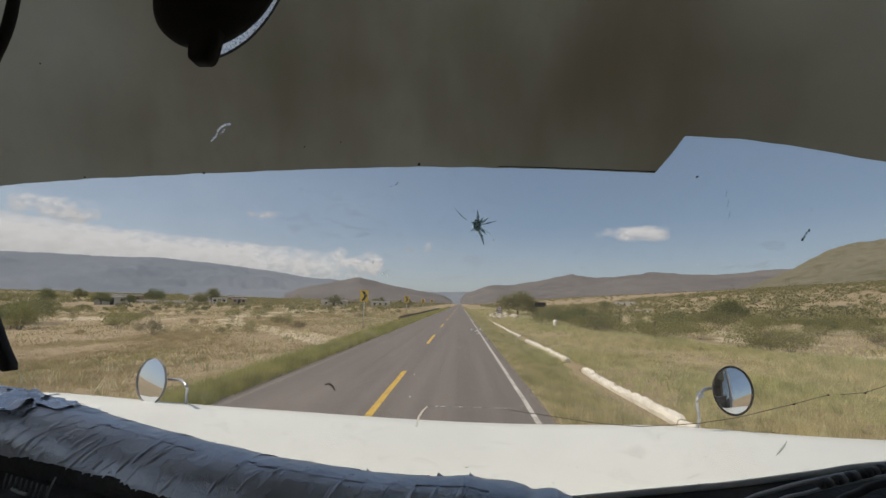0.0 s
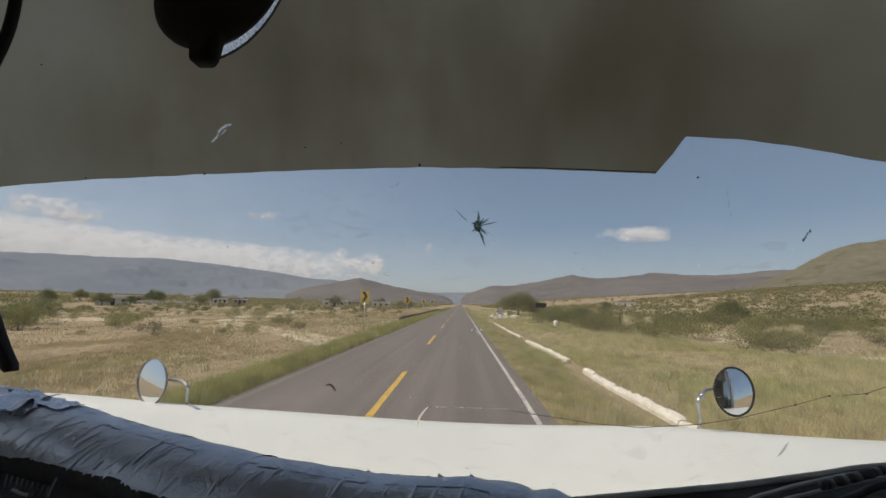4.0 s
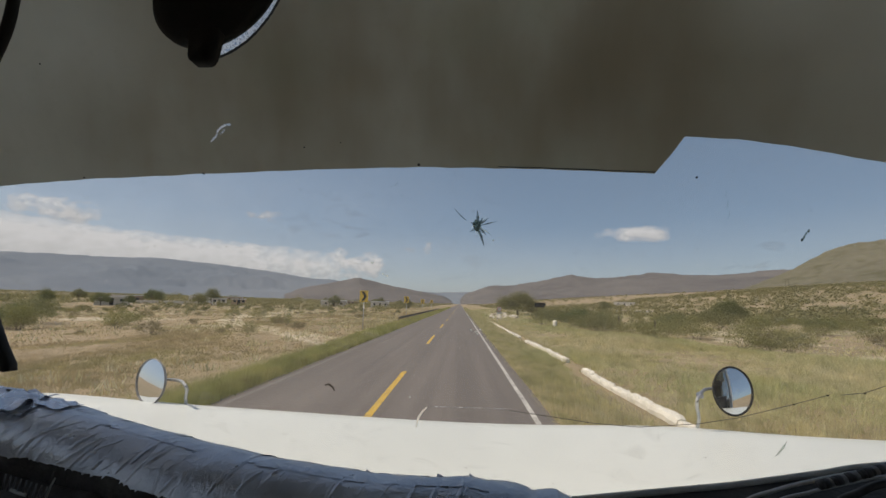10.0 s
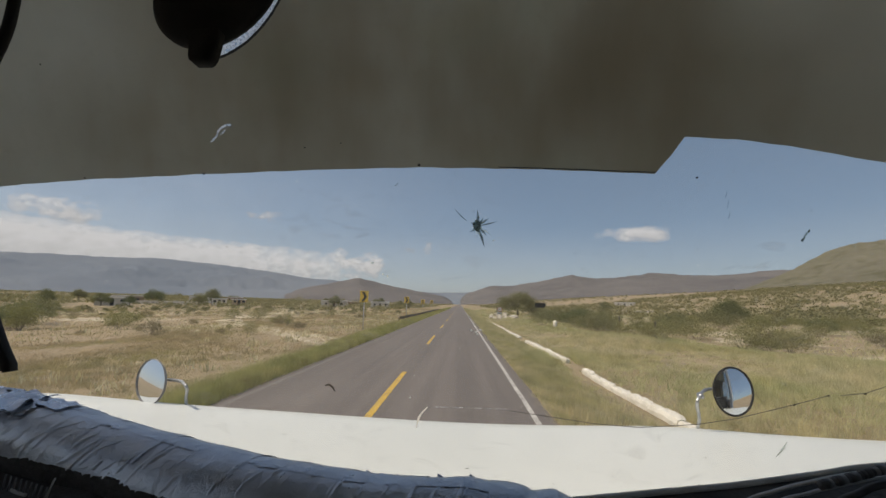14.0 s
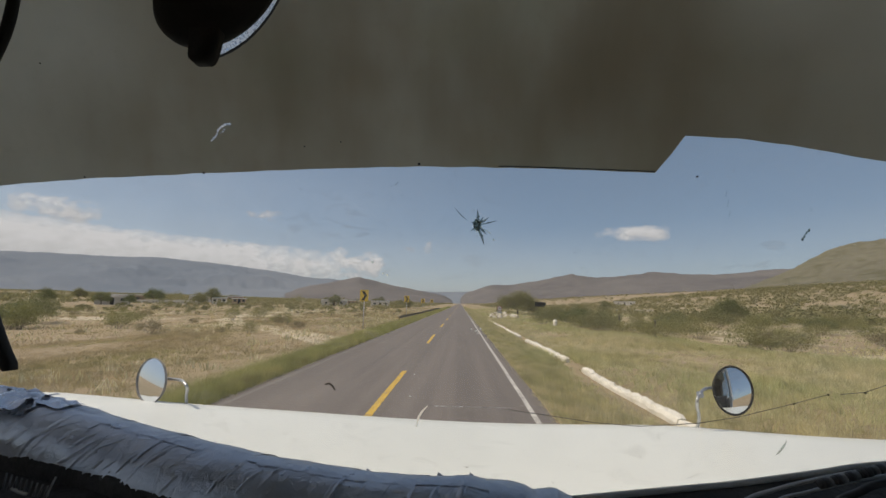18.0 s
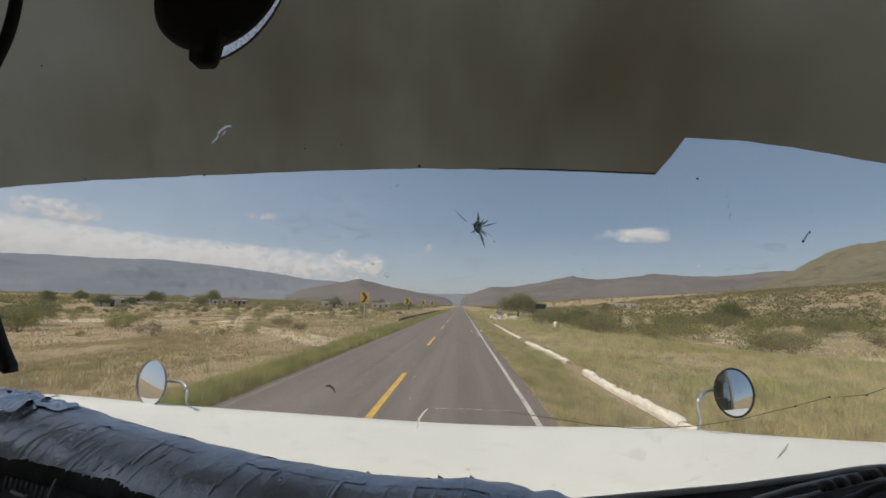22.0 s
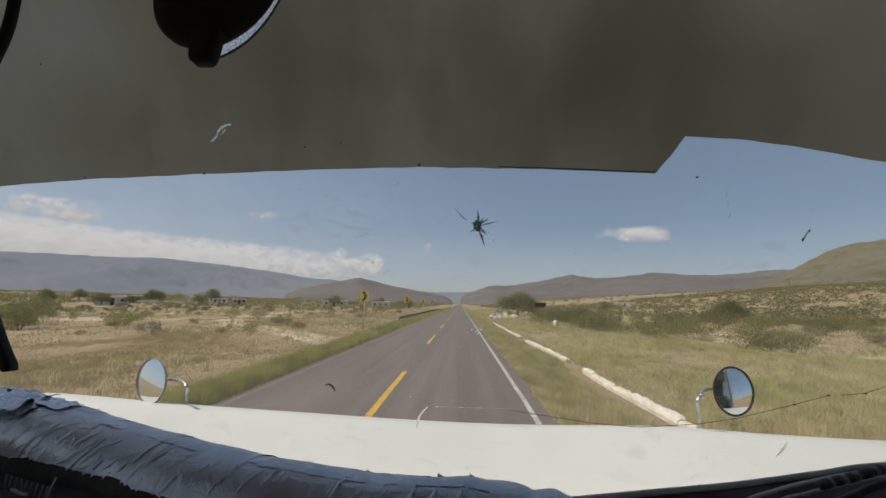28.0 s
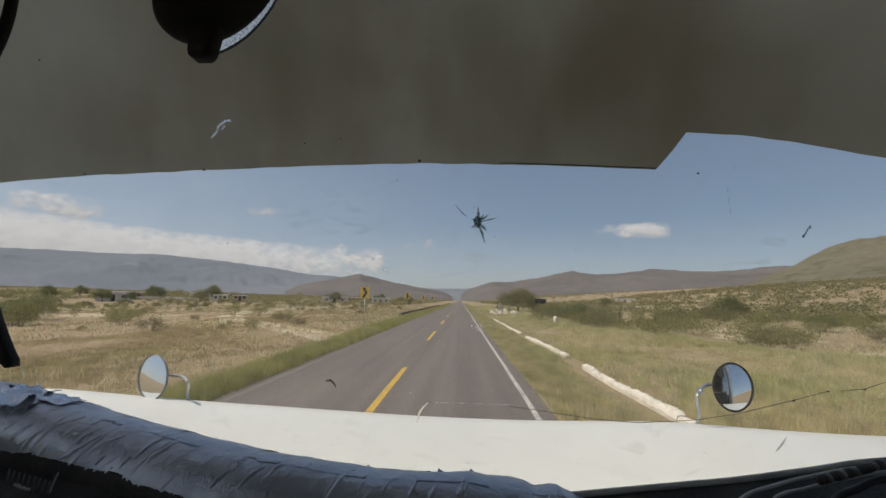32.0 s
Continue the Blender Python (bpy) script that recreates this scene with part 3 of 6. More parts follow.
def ridge(name, az0, az1, dist, knots, rough, material, label, depth=0.30, n=320, m=40, seed=0.0, relief=0.4):
    """A range of hills: from its foot up to the skyline and down behind, with spurs and gullies."""
    v = []
    for i in range(n):
        az = az0 + (az1 - az0) * i / (n - 1)
        el = profile(az, knots)
        rug = rough * (0.5 * noise.noise((az * 0.9 + seed, 1.7, 0)) + 0.35 * noise.noise((az * 2.3 + seed, 5.1, 0)) + 0.2 * noise.noise((az * 6.1 + seed, 9.4, 0)))
        a = radians(az)
        for j in range(m):
            s = j / (m - 1)
            if s < 0.75:
                u = s / 0.75
                d = dist * (1 - depth * (1 - u))
                top = 2.2 + dist * math.tan(radians(max(el + rug * u ** 7, 0.05)))
                foot = float(land(d * math.sin(a), d * math.cos(a))) - 3
                h = u ** 1.1
                q = 1.0 / (dist * 0.11)
                px_, py_ = d * math.sin(a) * q + seed, d * math.cos(a) * q
                spur = noise.noise((px_, py_, 2.0)) + 0.55 * noise.noise((2.1 * px_, 2.1 * py_, 7.0)) + 0.3 * noise.noise((4.7 * px_, 4.7 * py_, 3.0)) + 0.15 * noise.noise((11 * px_, 11 * py_, 3.0))
                z = foot + (top - foot) * max(0.0, min(1.0, h + relief * spur * u * (1 - u) * 1.6))
            else:
                u = (s - 0.75) / 0.25
                d = dist * (1 + 0.12 * u)
                z = top + (foot - top) * u
            v.append((d * math.sin(a), d * math.cos(a), z))
    ob = new(name, mesh_of(name, v, grid_faces(n, m), material, True))
    return tagged(ob, label, "mountain", kind="structure")


ridge("backdrop_far_ridge", -66, 4, 4300, [(-66, 3.9), (-51, 4.3), (-47, 4.45), (-42.3, 4.5), (-39, 4.75), (-36, 4.65), (-31.2, 4.35), (-27, 3.95), (-24.5, 3.7), (-21.6, 3.2), (-17, 2.95), (-12, 2.3), (-4, 1.55), (1.2, 1.7), (4, 1.4)], 0.16, FAR_RIDGE, "long mountain ridge on the horizon, painted blue-grey with haze", 0.45, n=480, seed=2.0, relief=0.34)
ridge("backdrop_spurs", -70, -13, 3700, [(-70, 2.7), (-58, 2.2), (-54, 2.5), (-49, 2.7), (-45, 2.5), (-41, 2.2), (-37, 2.8), (-33.5, 2.5), (-29, 2.75), (-25, 2.4), (-21, 2.1), (-16, 1.8), (-13, 0.6)], 0.5, SPUR_RIDGE, "darker spurs in front of the mountain ridge, haze painted into their blue-grey", 0.3, n=360, seed=41.0, relief=0.4)
ridge("backdrop_brown_hill", -24, -1.2, 3000, [(-24, 1.0), (-21.5, 1.9), (-17.1, 2.8), (-14.6, 3.5), (-12.5, 3.0), (-9.3, 2.3), (-6, 1.75), (-2, 1.0), (-1.2, 0.3)], 0.20, MID_HILL, "low brown rounded hills beyond the plain, greyed with painted haze", 0.45, seed=11.0)
ridge("backdrop_brown_range", 0.0, 62, 3300, [(0.0, 0.6), (0.6, 1.4), (4.4, 2.7), (6.8, 2.6), (10.7, 3.3), (15.2, 4.25), (18.4, 3.75), (21.6, 3.85), (25.5, 4.45), (29, 4.0), (33.6, 3.9), (36.5, 4.3), (39, 4.35), (62, 4.6)], 0.26, MID_HILL, "brown range of hills with a wavy skyline, greyed with painted haze", 0.4, seed=23.0)
ridge("backdrop_green_hill", 33.5, 75, 1500, [(33.5, 1.7), (35.7, 2.75), (38.6, 4.2), (41, 5.8), (43.5, 6.75), (46, 6.9), (52, 7.2), (60, 5.8), (75, 3)], 0.32, NEAR_HILL, "olive scrub-covered hill, haze greyed into its colour", 0.5, n=260, m=60, seed=31.0, relief=0.28)


def cloud(name, az0, az1, el0, el1, dist, seed, soft, size, white, label, end=None, lumpy=1.3, cover=0.92):
    n, m = 40, 8
    v, uv = [], []
    for i in range(n):
        a = radians(az0 + (az1 - az0) * i / (n - 1))
        top = el1 if end is None else el1 + (end - el1) * i / (n - 1)
        for j in range(m):
            z = 2.2 + dist * math.tan(radians(el0 + (top - el0) * j / (m - 1)))
            v.append((dist * math.sin(a), dist * math.cos(a), z))
            uv.append((i / (n - 1), j / (m - 1)))
    me = mesh_of(name, v, grid_faces(n, m), cloud_material(name, seed, soft, size, white, lumpy, cover))
    lay = me.uv_layers.new(name="UVMap")
    for lp in me.loops:
        lay.data[lp.index].uv = uv[lp.vertex_index]
    ob = new(name, me)
    ob.visible_shadow = False
    return tagged(ob, label, "cloud", kind="structure")


CW = (0.59, 0.63, 0.70)
cloud("backdrop_cloud_bank", -95, -16.5, 2.0, 9.9, 4700, 3.0, 0.13, 3.4, CW, "long bank of white cumulus cloud over the mountains", 7.0, 0.5)
# two added self-lit sheets, haze painted on to pale the sky
cloud("backdrop_veil", -165, 12, -9, 24, 4760, 61.0, 0.10, 0.9, (0.54, 0.64, 0.77), "thin pale veil of haze high over the mountains", None, 0.0, 0.30)
cloud("backdrop_veil", -150, 150, -7, 11, 4780, 71.0, 0.10, 0.7, (0.55, 0.58, 0.63), "pale band of haze along the horizon", None, 0.0, 0.18)
cloud("backdrop_cloud", 18.0, 28.4, 7.9, 10.5, 4600, 9.3, 0.36, 2.7, CW, "small white fair-weather cloud")
cloud("backdrop_cloud", -19.5, -10.5, 3.0, 7.6, 4620, 14.0, 0.38, 4.0, CW, "small pale cloud above the hills")
cloud("backdrop_cloud", -51, -43.5, 7.6, 10.6, 4590, 21.0, 0.36, 5.0, CW, "small puff of cloud")
cloud("backdrop_cloud", -31.5, -24.5, 9.2, 12.4, 4590, 31.0, 0.53, 4.5, tuple(0.85 * c for c in CW), "thin wisp of cloud")
cloud("backdrop_cloud", -9.0, -3.8, 6.6, 9.0, 4590, 44.0, 0.53, 4.5, tuple(0.85 * c for c in CW), "thin wisp of cloud")


def soil_patch(x, y, w, l):
    """An irregular patch of bare pale soil lying on the ground."""
    n = 28
    rings = [(x, y, float(land(x, y)) + 0.012)]
    faces = []
    for k, f in enumerate((0.35, 0.7, 1.0)):
        for i in range(n):
            a = 2 * math.pi * i / n
            r = f * (1 + 0.35 * noise.noise((math.cos(a) * 1.6 + x, math.sin(a) * 1.6 + y, 0)) + 0.15 * noise.noise((math.cos(a) * 5 + x, math.sin(a) * 5, 3)))
            px_, py_ = x + w / 2 * r * math.cos(a), y + l / 2 * r * math.sin(a)
            rings.append((px_, py_, float(land(px_, py_)) + (0.014 if k < 2 else -0.004)))
    for i in range(n):
        j = (i + 1) % n
        faces.append((0, 1 + i, 1 + j))
        for k in (0, 1):
            faces.append((1 + k * n + i, 1 + (k + 1) * n + i, 1 + (k + 1) * n + j, 1 + k * n + j))
    ob = new("bare_soil", mesh_of("bare_soil", rings, faces, SOIL, True))
    tagged(ob, "patch of bare pale stony soil", "soil", kind="structure")


for x, y, w, l in ((24, 21, 9, 4), (31, 24, 10, 4), (22, 30, 8, 5), (36, 31, 12, 6), (27, 40, 12, 7), (45, 44, 18, 9), (21, 56, 10, 9), (60, 70, 26, 12), (-24, 36, 12, 5), (-40, 46, 18, 7), (-26, 58, 12, 8), (-60, 66, 26, 10), (-35, 92, 20, 14)):
    soil_patch(x, y, w, l)


# ---- grass ----
rng = np.random.default_rng(5)


def blades(xy, height, width, lean, per, spread):
    """Triangular blades, several to each tuft."""
    n = len(xy)
    c = np.repeat(xy, per, axis=0) + rng.normal(0, 1, (n * per, 2)) * np.repeat(np.broadcast_to(spread, n), per)[:, None]
    h = np.repeat(np.broadcast_to(height, n), per) * rng.uniform(0.55, 1.25, n * per)
    w = np.repeat(np.broadcast_to(width, n), per) * rng.uniform(0.7, 1.3, n * per)
    a = rng.uniform(0, 2 * np.pi, n * per)
    b = rng.uniform(0, 2 * np.pi, n * per)
    z = land(c[:, 0], c[:, 1]) - 0.02
    base = np.stack([c[:, 0], c[:, 1], z], -1)
    side = np.stack([np.cos(a), np.sin(a), np.zeros_like(a)], -1) * (w / 2)[:, None]
    k = rng.uniform(0, lean, n * per) * h
    tip = base + np.stack([np.cos(b) * k, np.sin(b) * k, h], -1)
    return np.stack([base - side, base + side, tip], 1)


def scatter(n, x0, x1, y0, y1, patch, keep):
    """Points in a stretch of ground, thinned into patches."""
    p = np.stack([rng.uniform(x0, x1, n), rng.uniform(y0, y1, n)], -1)
    f = np.sin(p[:, 0] * patch + 1.1 * np.sin(p[:, 1] * patch * 0.7)) * np.sin(p[:, 1] * patch * 0.83 + 0.9 * np.sin(p[:, 0] * patch * 1.3))
    return p[rng.uniform(0, 1, n) < keep + (1 - keep) * (0.5 + 0.5 * f)]


field = []
for side in (-1, 1):
    e = ROAD_R + 0.9 if side > 0 else -ROAD_L + 1.6
    wide = 1.0 if side > 0 else 1.5
    for (n, w, y0, y1, h, wd, per, sp) in ((13000, 15, 3, 26, 0.31, 0.009, 26, 0.10), (11000, 13 * wide, 26, 70, 0.31, 0.020, 16, 0.17), (9000, 15 * wide, 70, 190, 0.32, 0.07, 6, 0.3), (15000, 80, 12, 110, 0.24, 0.06, 6, 0.28), (9000, 220, 90, 420, 0.30, 0.22, 5, 0.9)):
        if side < 0 and w == 80:
            n *= 3
        p = scatter(n, e, e + w, y0, y1, 0.45 if y1 < 100 else 0.09, 0.35)
        p = p[(p[:, 0] < 1.5 * p[:, 1] + 8)]
        p = p[~((side > 0) & (np.abs(p[:, 0] - 4.75) < 0.42) & (p[:, 1] > 7) & (p[:, 1] < 65))]
        p[:, 0] *= side
        rise = 0.55 + 0.5 * np.sin(p[:, 0] * 0.55 + 1.3 * np.sin(p[:, 1] * 0.21)) * np.sin(p[:, 1] * 0.37 + p[:, 0] * 0.13) + 0.25 * ease((np.abs(p[:, 0]) - e) / 4.0)
        field.append(blades(p, h * (0.55 if side < 0 else 1.0) * np.clip(rise, 0.35, 1.2) * rng.uniform(0.55, 1.15, len(p)), wd, 1.05, per, sp))
half = len(field) // 2
tagged(new("brown_grass", soup("brown_grass", np.concatenate(field[:half]), BROWN_GRASS)), "dry brownish grass over the roadside field", "grass", kind="stuff")
tagged(new("straw_grass", soup("straw_grass", np.concatenate(field[half:]), FIELD_GRASS)), "dry straw-coloured grass over the roadside field", "grass", kind="stuff")
for side in (-1, 1):
    verge = []
    e = ROAD_R if side > 0 else -ROAD_L
    for (n, w, y0, y1, h, wd, per, sp) in ((5200, 2.2, 3, 25, 0.22, 0.012, 9, 0.06), (6000, 2.6, 25, 70, 0.24, 0.03, 7, 0.1), (5000, 3.0, 70, 220, 0.25, 0.07, 5, 0.25)):
        p = np.stack([e - 0.08 + w * rng.beta(1.0, 1.7, n), rng.uniform(y0, y1, n)], -1)
        hh = h * (1.9 if side < 0 else 1.0) * ((0.8 if side < 0 else 0.5) + (0.2 if side < 0 else 0.5) * ease((p[:, 0] - e) / 0.6))
        if side < 0:
            p[:, 0] = e + (p[:, 0] - e) * 0.62
        p[:, 0] *= side
        verge.append(blades(p, hh, wd, 0.5, per, sp))
    if side < 0:
        tagged(new("verge_grass", soup("verge_grass", np.concatenate(verge), VERGE_GRASS)), "greenish tufted grass along the road edge", "grass", kind="stuff")
    else:
        tagged(new("roadside_grass", soup("roadside_grass", np.concatenate(verge), ROADSIDE_GRASS)), "short yellowish grass along the road shoulder", "grass", kind="stuff")


pale = np.concatenate([scatter(2600, -95, -12, 22, 130, 0.11, 0.2), scatter(2000, 14, 95, 18, 130, 0.11, 0.2), scatter(250, -12, -8, 8, 60, 0.3, 0.2)])
pale = pale[np.abs(pale[:, 0]) < 1.4 * pale[:, 1]]
tagged(new("pale_tufts", soup("pale_tufts", blades(pale, 0.30, 0.05 + 0.0009 * pale[:, 1], 0.7, 9, 0.16), PALE_TUFT)), "pale grass tufts dotted over the plain", "grass", kind="stuff")


# ---- bushes and trees ----
def leaf_quads(centres, size, flat=0.5):
    n = len(centres)
    a = rng.normal(0, 1, (n, 3))
    a /= np.linalg.norm(a, axis=1)[:, None]
    b = np.cross(a, rng.normal(0, 1, (n, 3)))
    b /= np.linalg.norm(b, axis=1)[:, None]
    s = (size * rng.uniform(0.6, 1.4, n))[:, None]
    a, b = a * s, b * s * flat
    return np.stack([centres - a, centres - b * 0.9, centres + a, centres + b * 0.9], 1)


def crown_points(n, w, h, low, clumps, tight):
    """Points in clumps over an uneven, gappy crown."""
    az = rng.uniform(0, 2 * np.pi, clumps)
    el = rng.uniform(-0.25, 1.0, clumps)
    rad = rng.uniform(0.55, 1.0, clumps) ** 0.7
    c = np.stack([np.cos(az) * np.sqrt(1 - np.clip(el, 0, 1) ** 2) * rad * w / 2, np.sin(az) * np.sqrt(1 - np.clip(el, 0, 1) ** 2) * rad * w / 2, low + (h - low) * (0.35 + 0.55 * el * rad)], -1)
    i = rng.integers(0, clumps, n)
    p = c[i] + rng.normal(0, tight, (n, 3)) * np.array([w, w, h])
    p[:, 2] = np.maximum(p[:, 2], 0.03)
    return p, c


def bush(label, w, h, leaves, size, material, stems=9, clumps=16, tight=0.11):
    b = thing("bush", (0, 0, 0), label, "bush", "desert bushes")
    p, c = crown_points(leaves, w, h, 0.1 * h, clumps, tight)
    part("crown", quads("crown", leaf_quads(p, size), material), material, b)
    bm = bmesh.new()
    for i in range(stems):
        t = Vector(c[i % clumps])
        d = Vector((t.x, t.y, 0)) * 0.12
        foot = [Vector((d.x + 0.012 * math.cos(k), d.y + 0.012 * math.sin(k), -0.05)) for k in (0, 2.1, 4.2)]
        mid = d.lerp(t, 0.55) + Vector((0, 0, 0.05 * h))
        ring = [bm.verts.new(f * (1 + w * 0.15)) for f in foot]
        ring2 = [bm.verts.new(mid + (f - d) * 0.6) for f in foot]
        top = bm.verts.new(t)
        for k in range(3):
            j = (k + 1) % 3
            bm.faces.new((ring[k], ring[j], ring2[j], ring2[k]))
            bm.faces.new((ring2[k], ring2[j], top))
    part("stems", bm, BARK, b)
    return b


def tree(label, h, w, leaves, size, lean=0.0, low=0.16):
    b = thing("tree", (0, 0, 0), label, "tree")
    p, c = crown_points(leaves, w, h, low * h, 34, 0.095)
    part("crown", quads("crown", leaf_quads(p, size), MESQUITE), MESQUITE, b)
    top = (lean * w, 0.0, 0.36 * h)
    part("trunk", tube([(0, 0, -0.2), (0.05 * lean, 0.03, 0.15 * h), top], 0.05 * h, 9, 10, True, 0.025 * h), BARK, b)
    for i in range(7):
        t = c[i * 4]
        m = (0.5 * (top[0] + t[0]) + 0.1, 0.5 * (top[1] + t[1]), 0.5 * (top[2] + t[2]) + 0.08 * h)
        part("limb", tube([top, m, tuple(t)], 0.02 * h, 6, 8, True, 0.006 * h), BARK, b)
    return b


def put(ob, x, y, s=1.0, turn=0.0):
    """Copies a prototype to a place on the ground."""
    return copy_thing(ob, pose(x, y, float(land(x, y)), 0, 0, turn) @ Matrix.Scale(s, 4))


kinds = [
    bush("olive green creosote bush in dry grass", 1.7, 1.25, 2000, 0.040, CREOSOTE, 9, 20, 0.13),
    bush("low spreading olive desert bush", 2.2, 1.0, 2200, 0.042, CREOSOTE, 10, 24, 0.12),
    bush("dry brownish scrub bush", 1.4, 0.9, 1500, 0.038, DRY_SCRUB, 9, 16, 0.13),
    bush("upright creosote bush with bare lower stems", 1.5, 1.7, 2000, 0.040, CREOSOTE, 12, 18, 0.12),
    bush("dense grey-green mesquite bush", 3.4, 2.3, 6000, 0.052, MESQUITE, 14, 34, 0.12),
]
trees = [tree("round grey-green mesquite tree with a short trunk", 4.4, 4.3, 9000, 0.08, 0.05), tree("leaning mesquite tree with a spreading crown", 3.6, 4.1, 8000, 0.08, 0.10), tree("large leafy green tree standing beside the road", 5.2, 8.2, 15000, 0.11, 0.03, 0.02)]
spots = [
    # bushes that stand alone by the road, then a thicket and a tree line: kind, x, y, size, turn
    (2, -22, 28, 1.1, 20), (0, -27, 31, 1.0, 80), (2, -18, 40, 0.9, 10), (0, -24, 47, 1.1, 190), (3, -33, 29, 1.3, 40), (4, -36, 31, 1.0, 70),
    (4, -40, 36, 1.1, 10), (1, -31, 36, 1.4, 230), (1, 17.5, 24, 0.8, 120), (0, 22, 27, 0.9, 40), (3, 27, 26, 0.8, 75),
    (1, 13.5, 28, 1.0, 15), (4, 13, 40, 0.75, 60), (4, 10.5, 52, 0.8, 100), (1, 16, 34, 1.3, 30), (0, 19, 37, 1.2, 300), (4, 17, 48, 0.8, 140), (4, 13.5, 60, 0.9, 20),
    (4, 23, 45, 0.9, 10), (3, 27, 38, 1.2, 70), (4, 35, 41, 0.7, 220), (0, 33, 25, 1.1, 50), (0, 24.5, 19.5, 0.8, 10), (2, 29, 21, 1.0, 90),
]
plants = []
for k, x, y, s, t in spots:
    plants.append((k, x, y, s, t))
for i in range(34):
    y = 34 + i * 2.6
    plants.append(((1, 4, 1, 0)[i % 4], 12.5 + 0.085 * (y - 34) + random.uniform(-1.5, 3.0), y, random.uniform(0.6, 1.05) * (0.95 if i % 4 == 1 else 1.45), random.uniform(0, 360)))
for i in range(110):
    plants.append((random.choices((0, 1, 2, 3), (4, 6, 1, 2))[0], random.uniform(15, 85), random.uniform(22, 80), random.uniform(0.65, 1.25), random.uniform(0, 360)))
for i in range(150):
    plants.append((random.choice((0, 2, 2, 3)), -random.uniform(14, 85), random.uniform(24, 105), random.uniform(0.3, 0.8), random.uniform(0, 360)))
made = 0
while made < 115:
    side = random.choice((-1, -1, 1, 1, 1))
    y = random.uniform(14, 130) if side > 0 else random.uniform(24, 150)
    x = side * random.uniform(15 if y < 60 else 9, 1.35 * y + 12)
    if side < 0:
        x -= 8
        if y < 60 and random.random() < 0.55:
            continue
    if side > 0 and y < 45 and x < 50 and random.random() < 0.8:
        continue
    k = random.choices((0, 1, 2, 3, 4), (4, 4, 4, 2, 1.2))[0]
    plants.append((k, x, y, random.uniform(0.55, 1.1), random.uniform(0, 360)))
    made += 1
for k, x, y, s in ((0, -95, 150, 1.7), (1, -118, 150, 1.9), (0, -60, 190, 1.5), (1, -101, 152, 1.4), (0, -150, 152, 1.3), (1, -44, 205, 1.4), (0, -52, 260, 1.6), (1, -22, 170, 1.0), (0, -36, 240, 1.1), (0, -78, 230, 1.2), (1, 21, 150, 0.9), (0, 60, 170, 1.0), (1, 40, 62, 1.0), (2, 13, 92, 1.0), (0, -112, 104, 0.95), (1, -101, 109, 1.0), (0, -96, 113, 0.7), (1, -119, 96, 0.6), (0, -84, 126, 0.8)):
    put(trees[k], x, y, 0.8 * s if x < -30 and y > 140 else s, 40 * k + x)
for i in range(22):
    y = random.uniform(205, 340)
    plants.append((4, -y * random.uniform(0.14, 0.78), y, random.uniform(1.3, 2.3), random.uniform(0, 360)))
# the nearest three hundred are bushes of their own, those behind them merge into the far scrub
plants.sort(key=lambda q: math.hypot(q[1], q[2]))
for k, x, y, s, t in plants[:292]:
    put(kinds[k], x, y, s, t)
SIZES = ((1.7, 1.25), (2.2, 1.0), (1.4, 0.9), (1.5, 1.7), (3.4, 2.3))
merged = []
for k, x, y, s, t in plants[292:]:
    p, _ = crown_points(380, SIZES[k][0] * s, SIZES[k][1] * s, 0.05, 18, 0.13)
    merged.append(leaf_quads(p + np.array([x, y, float(land(x, y))]), 0.11 * s, 0.7))
tagged(new("far_bushes", quads("far_bushes", np.concatenate(merged), FAR_SCRUB)), "dark olive bushes scattered far over the plain", "scrub", kind="stuff")
for o in kinds + trees:
    for q in (*o.children_recursive, o):
        bpy.data.objects.remove(q)

# scrub too far off to count
pts = np.concatenate([scatter(3000, -330, -22, 110, 420, 0.05, 0.2), scatter(5600, 20, 400, 100, 420, 0.05, 0.35), scatter(700, 34, 170, 55, 110, 0.09, 0.2), scatter(3600, -1100, -25, 420, 1500, 0.012, 0.3), scatter(3600, 20, 1200, 420, 1500, 0.012, 0.3)])
pts = pts[np.abs(pts[:, 0]) < 1.4 * pts[:, 1]]
d = np.hypot(pts[:, 0], pts[:, 1])
per = 34
cs = np.repeat(np.stack([pts[:, 0], pts[:, 1], land(pts[:, 0], pts[:, 1])], -1), per, 0)
big = np.repeat(rng.uniform(0.7, 1.7, len(pts)) * (1 + d / 900), per)
off = rng.normal(0, 1, (len(cs), 3)) * np.stack([0.55 * big, 0.55 * big, 0.22 * big], -1)
off[:, 2] = np.abs(off[:, 2]) * 1.6 + 0.1
tagged(new("distant_scrub", quads("distant_scrub", leaf_quads(cs + off, 0.2 * big, 0.7), FAR_SCRUB)), "scattered olive scrub over the far plain", "scrub", kind="stuff")


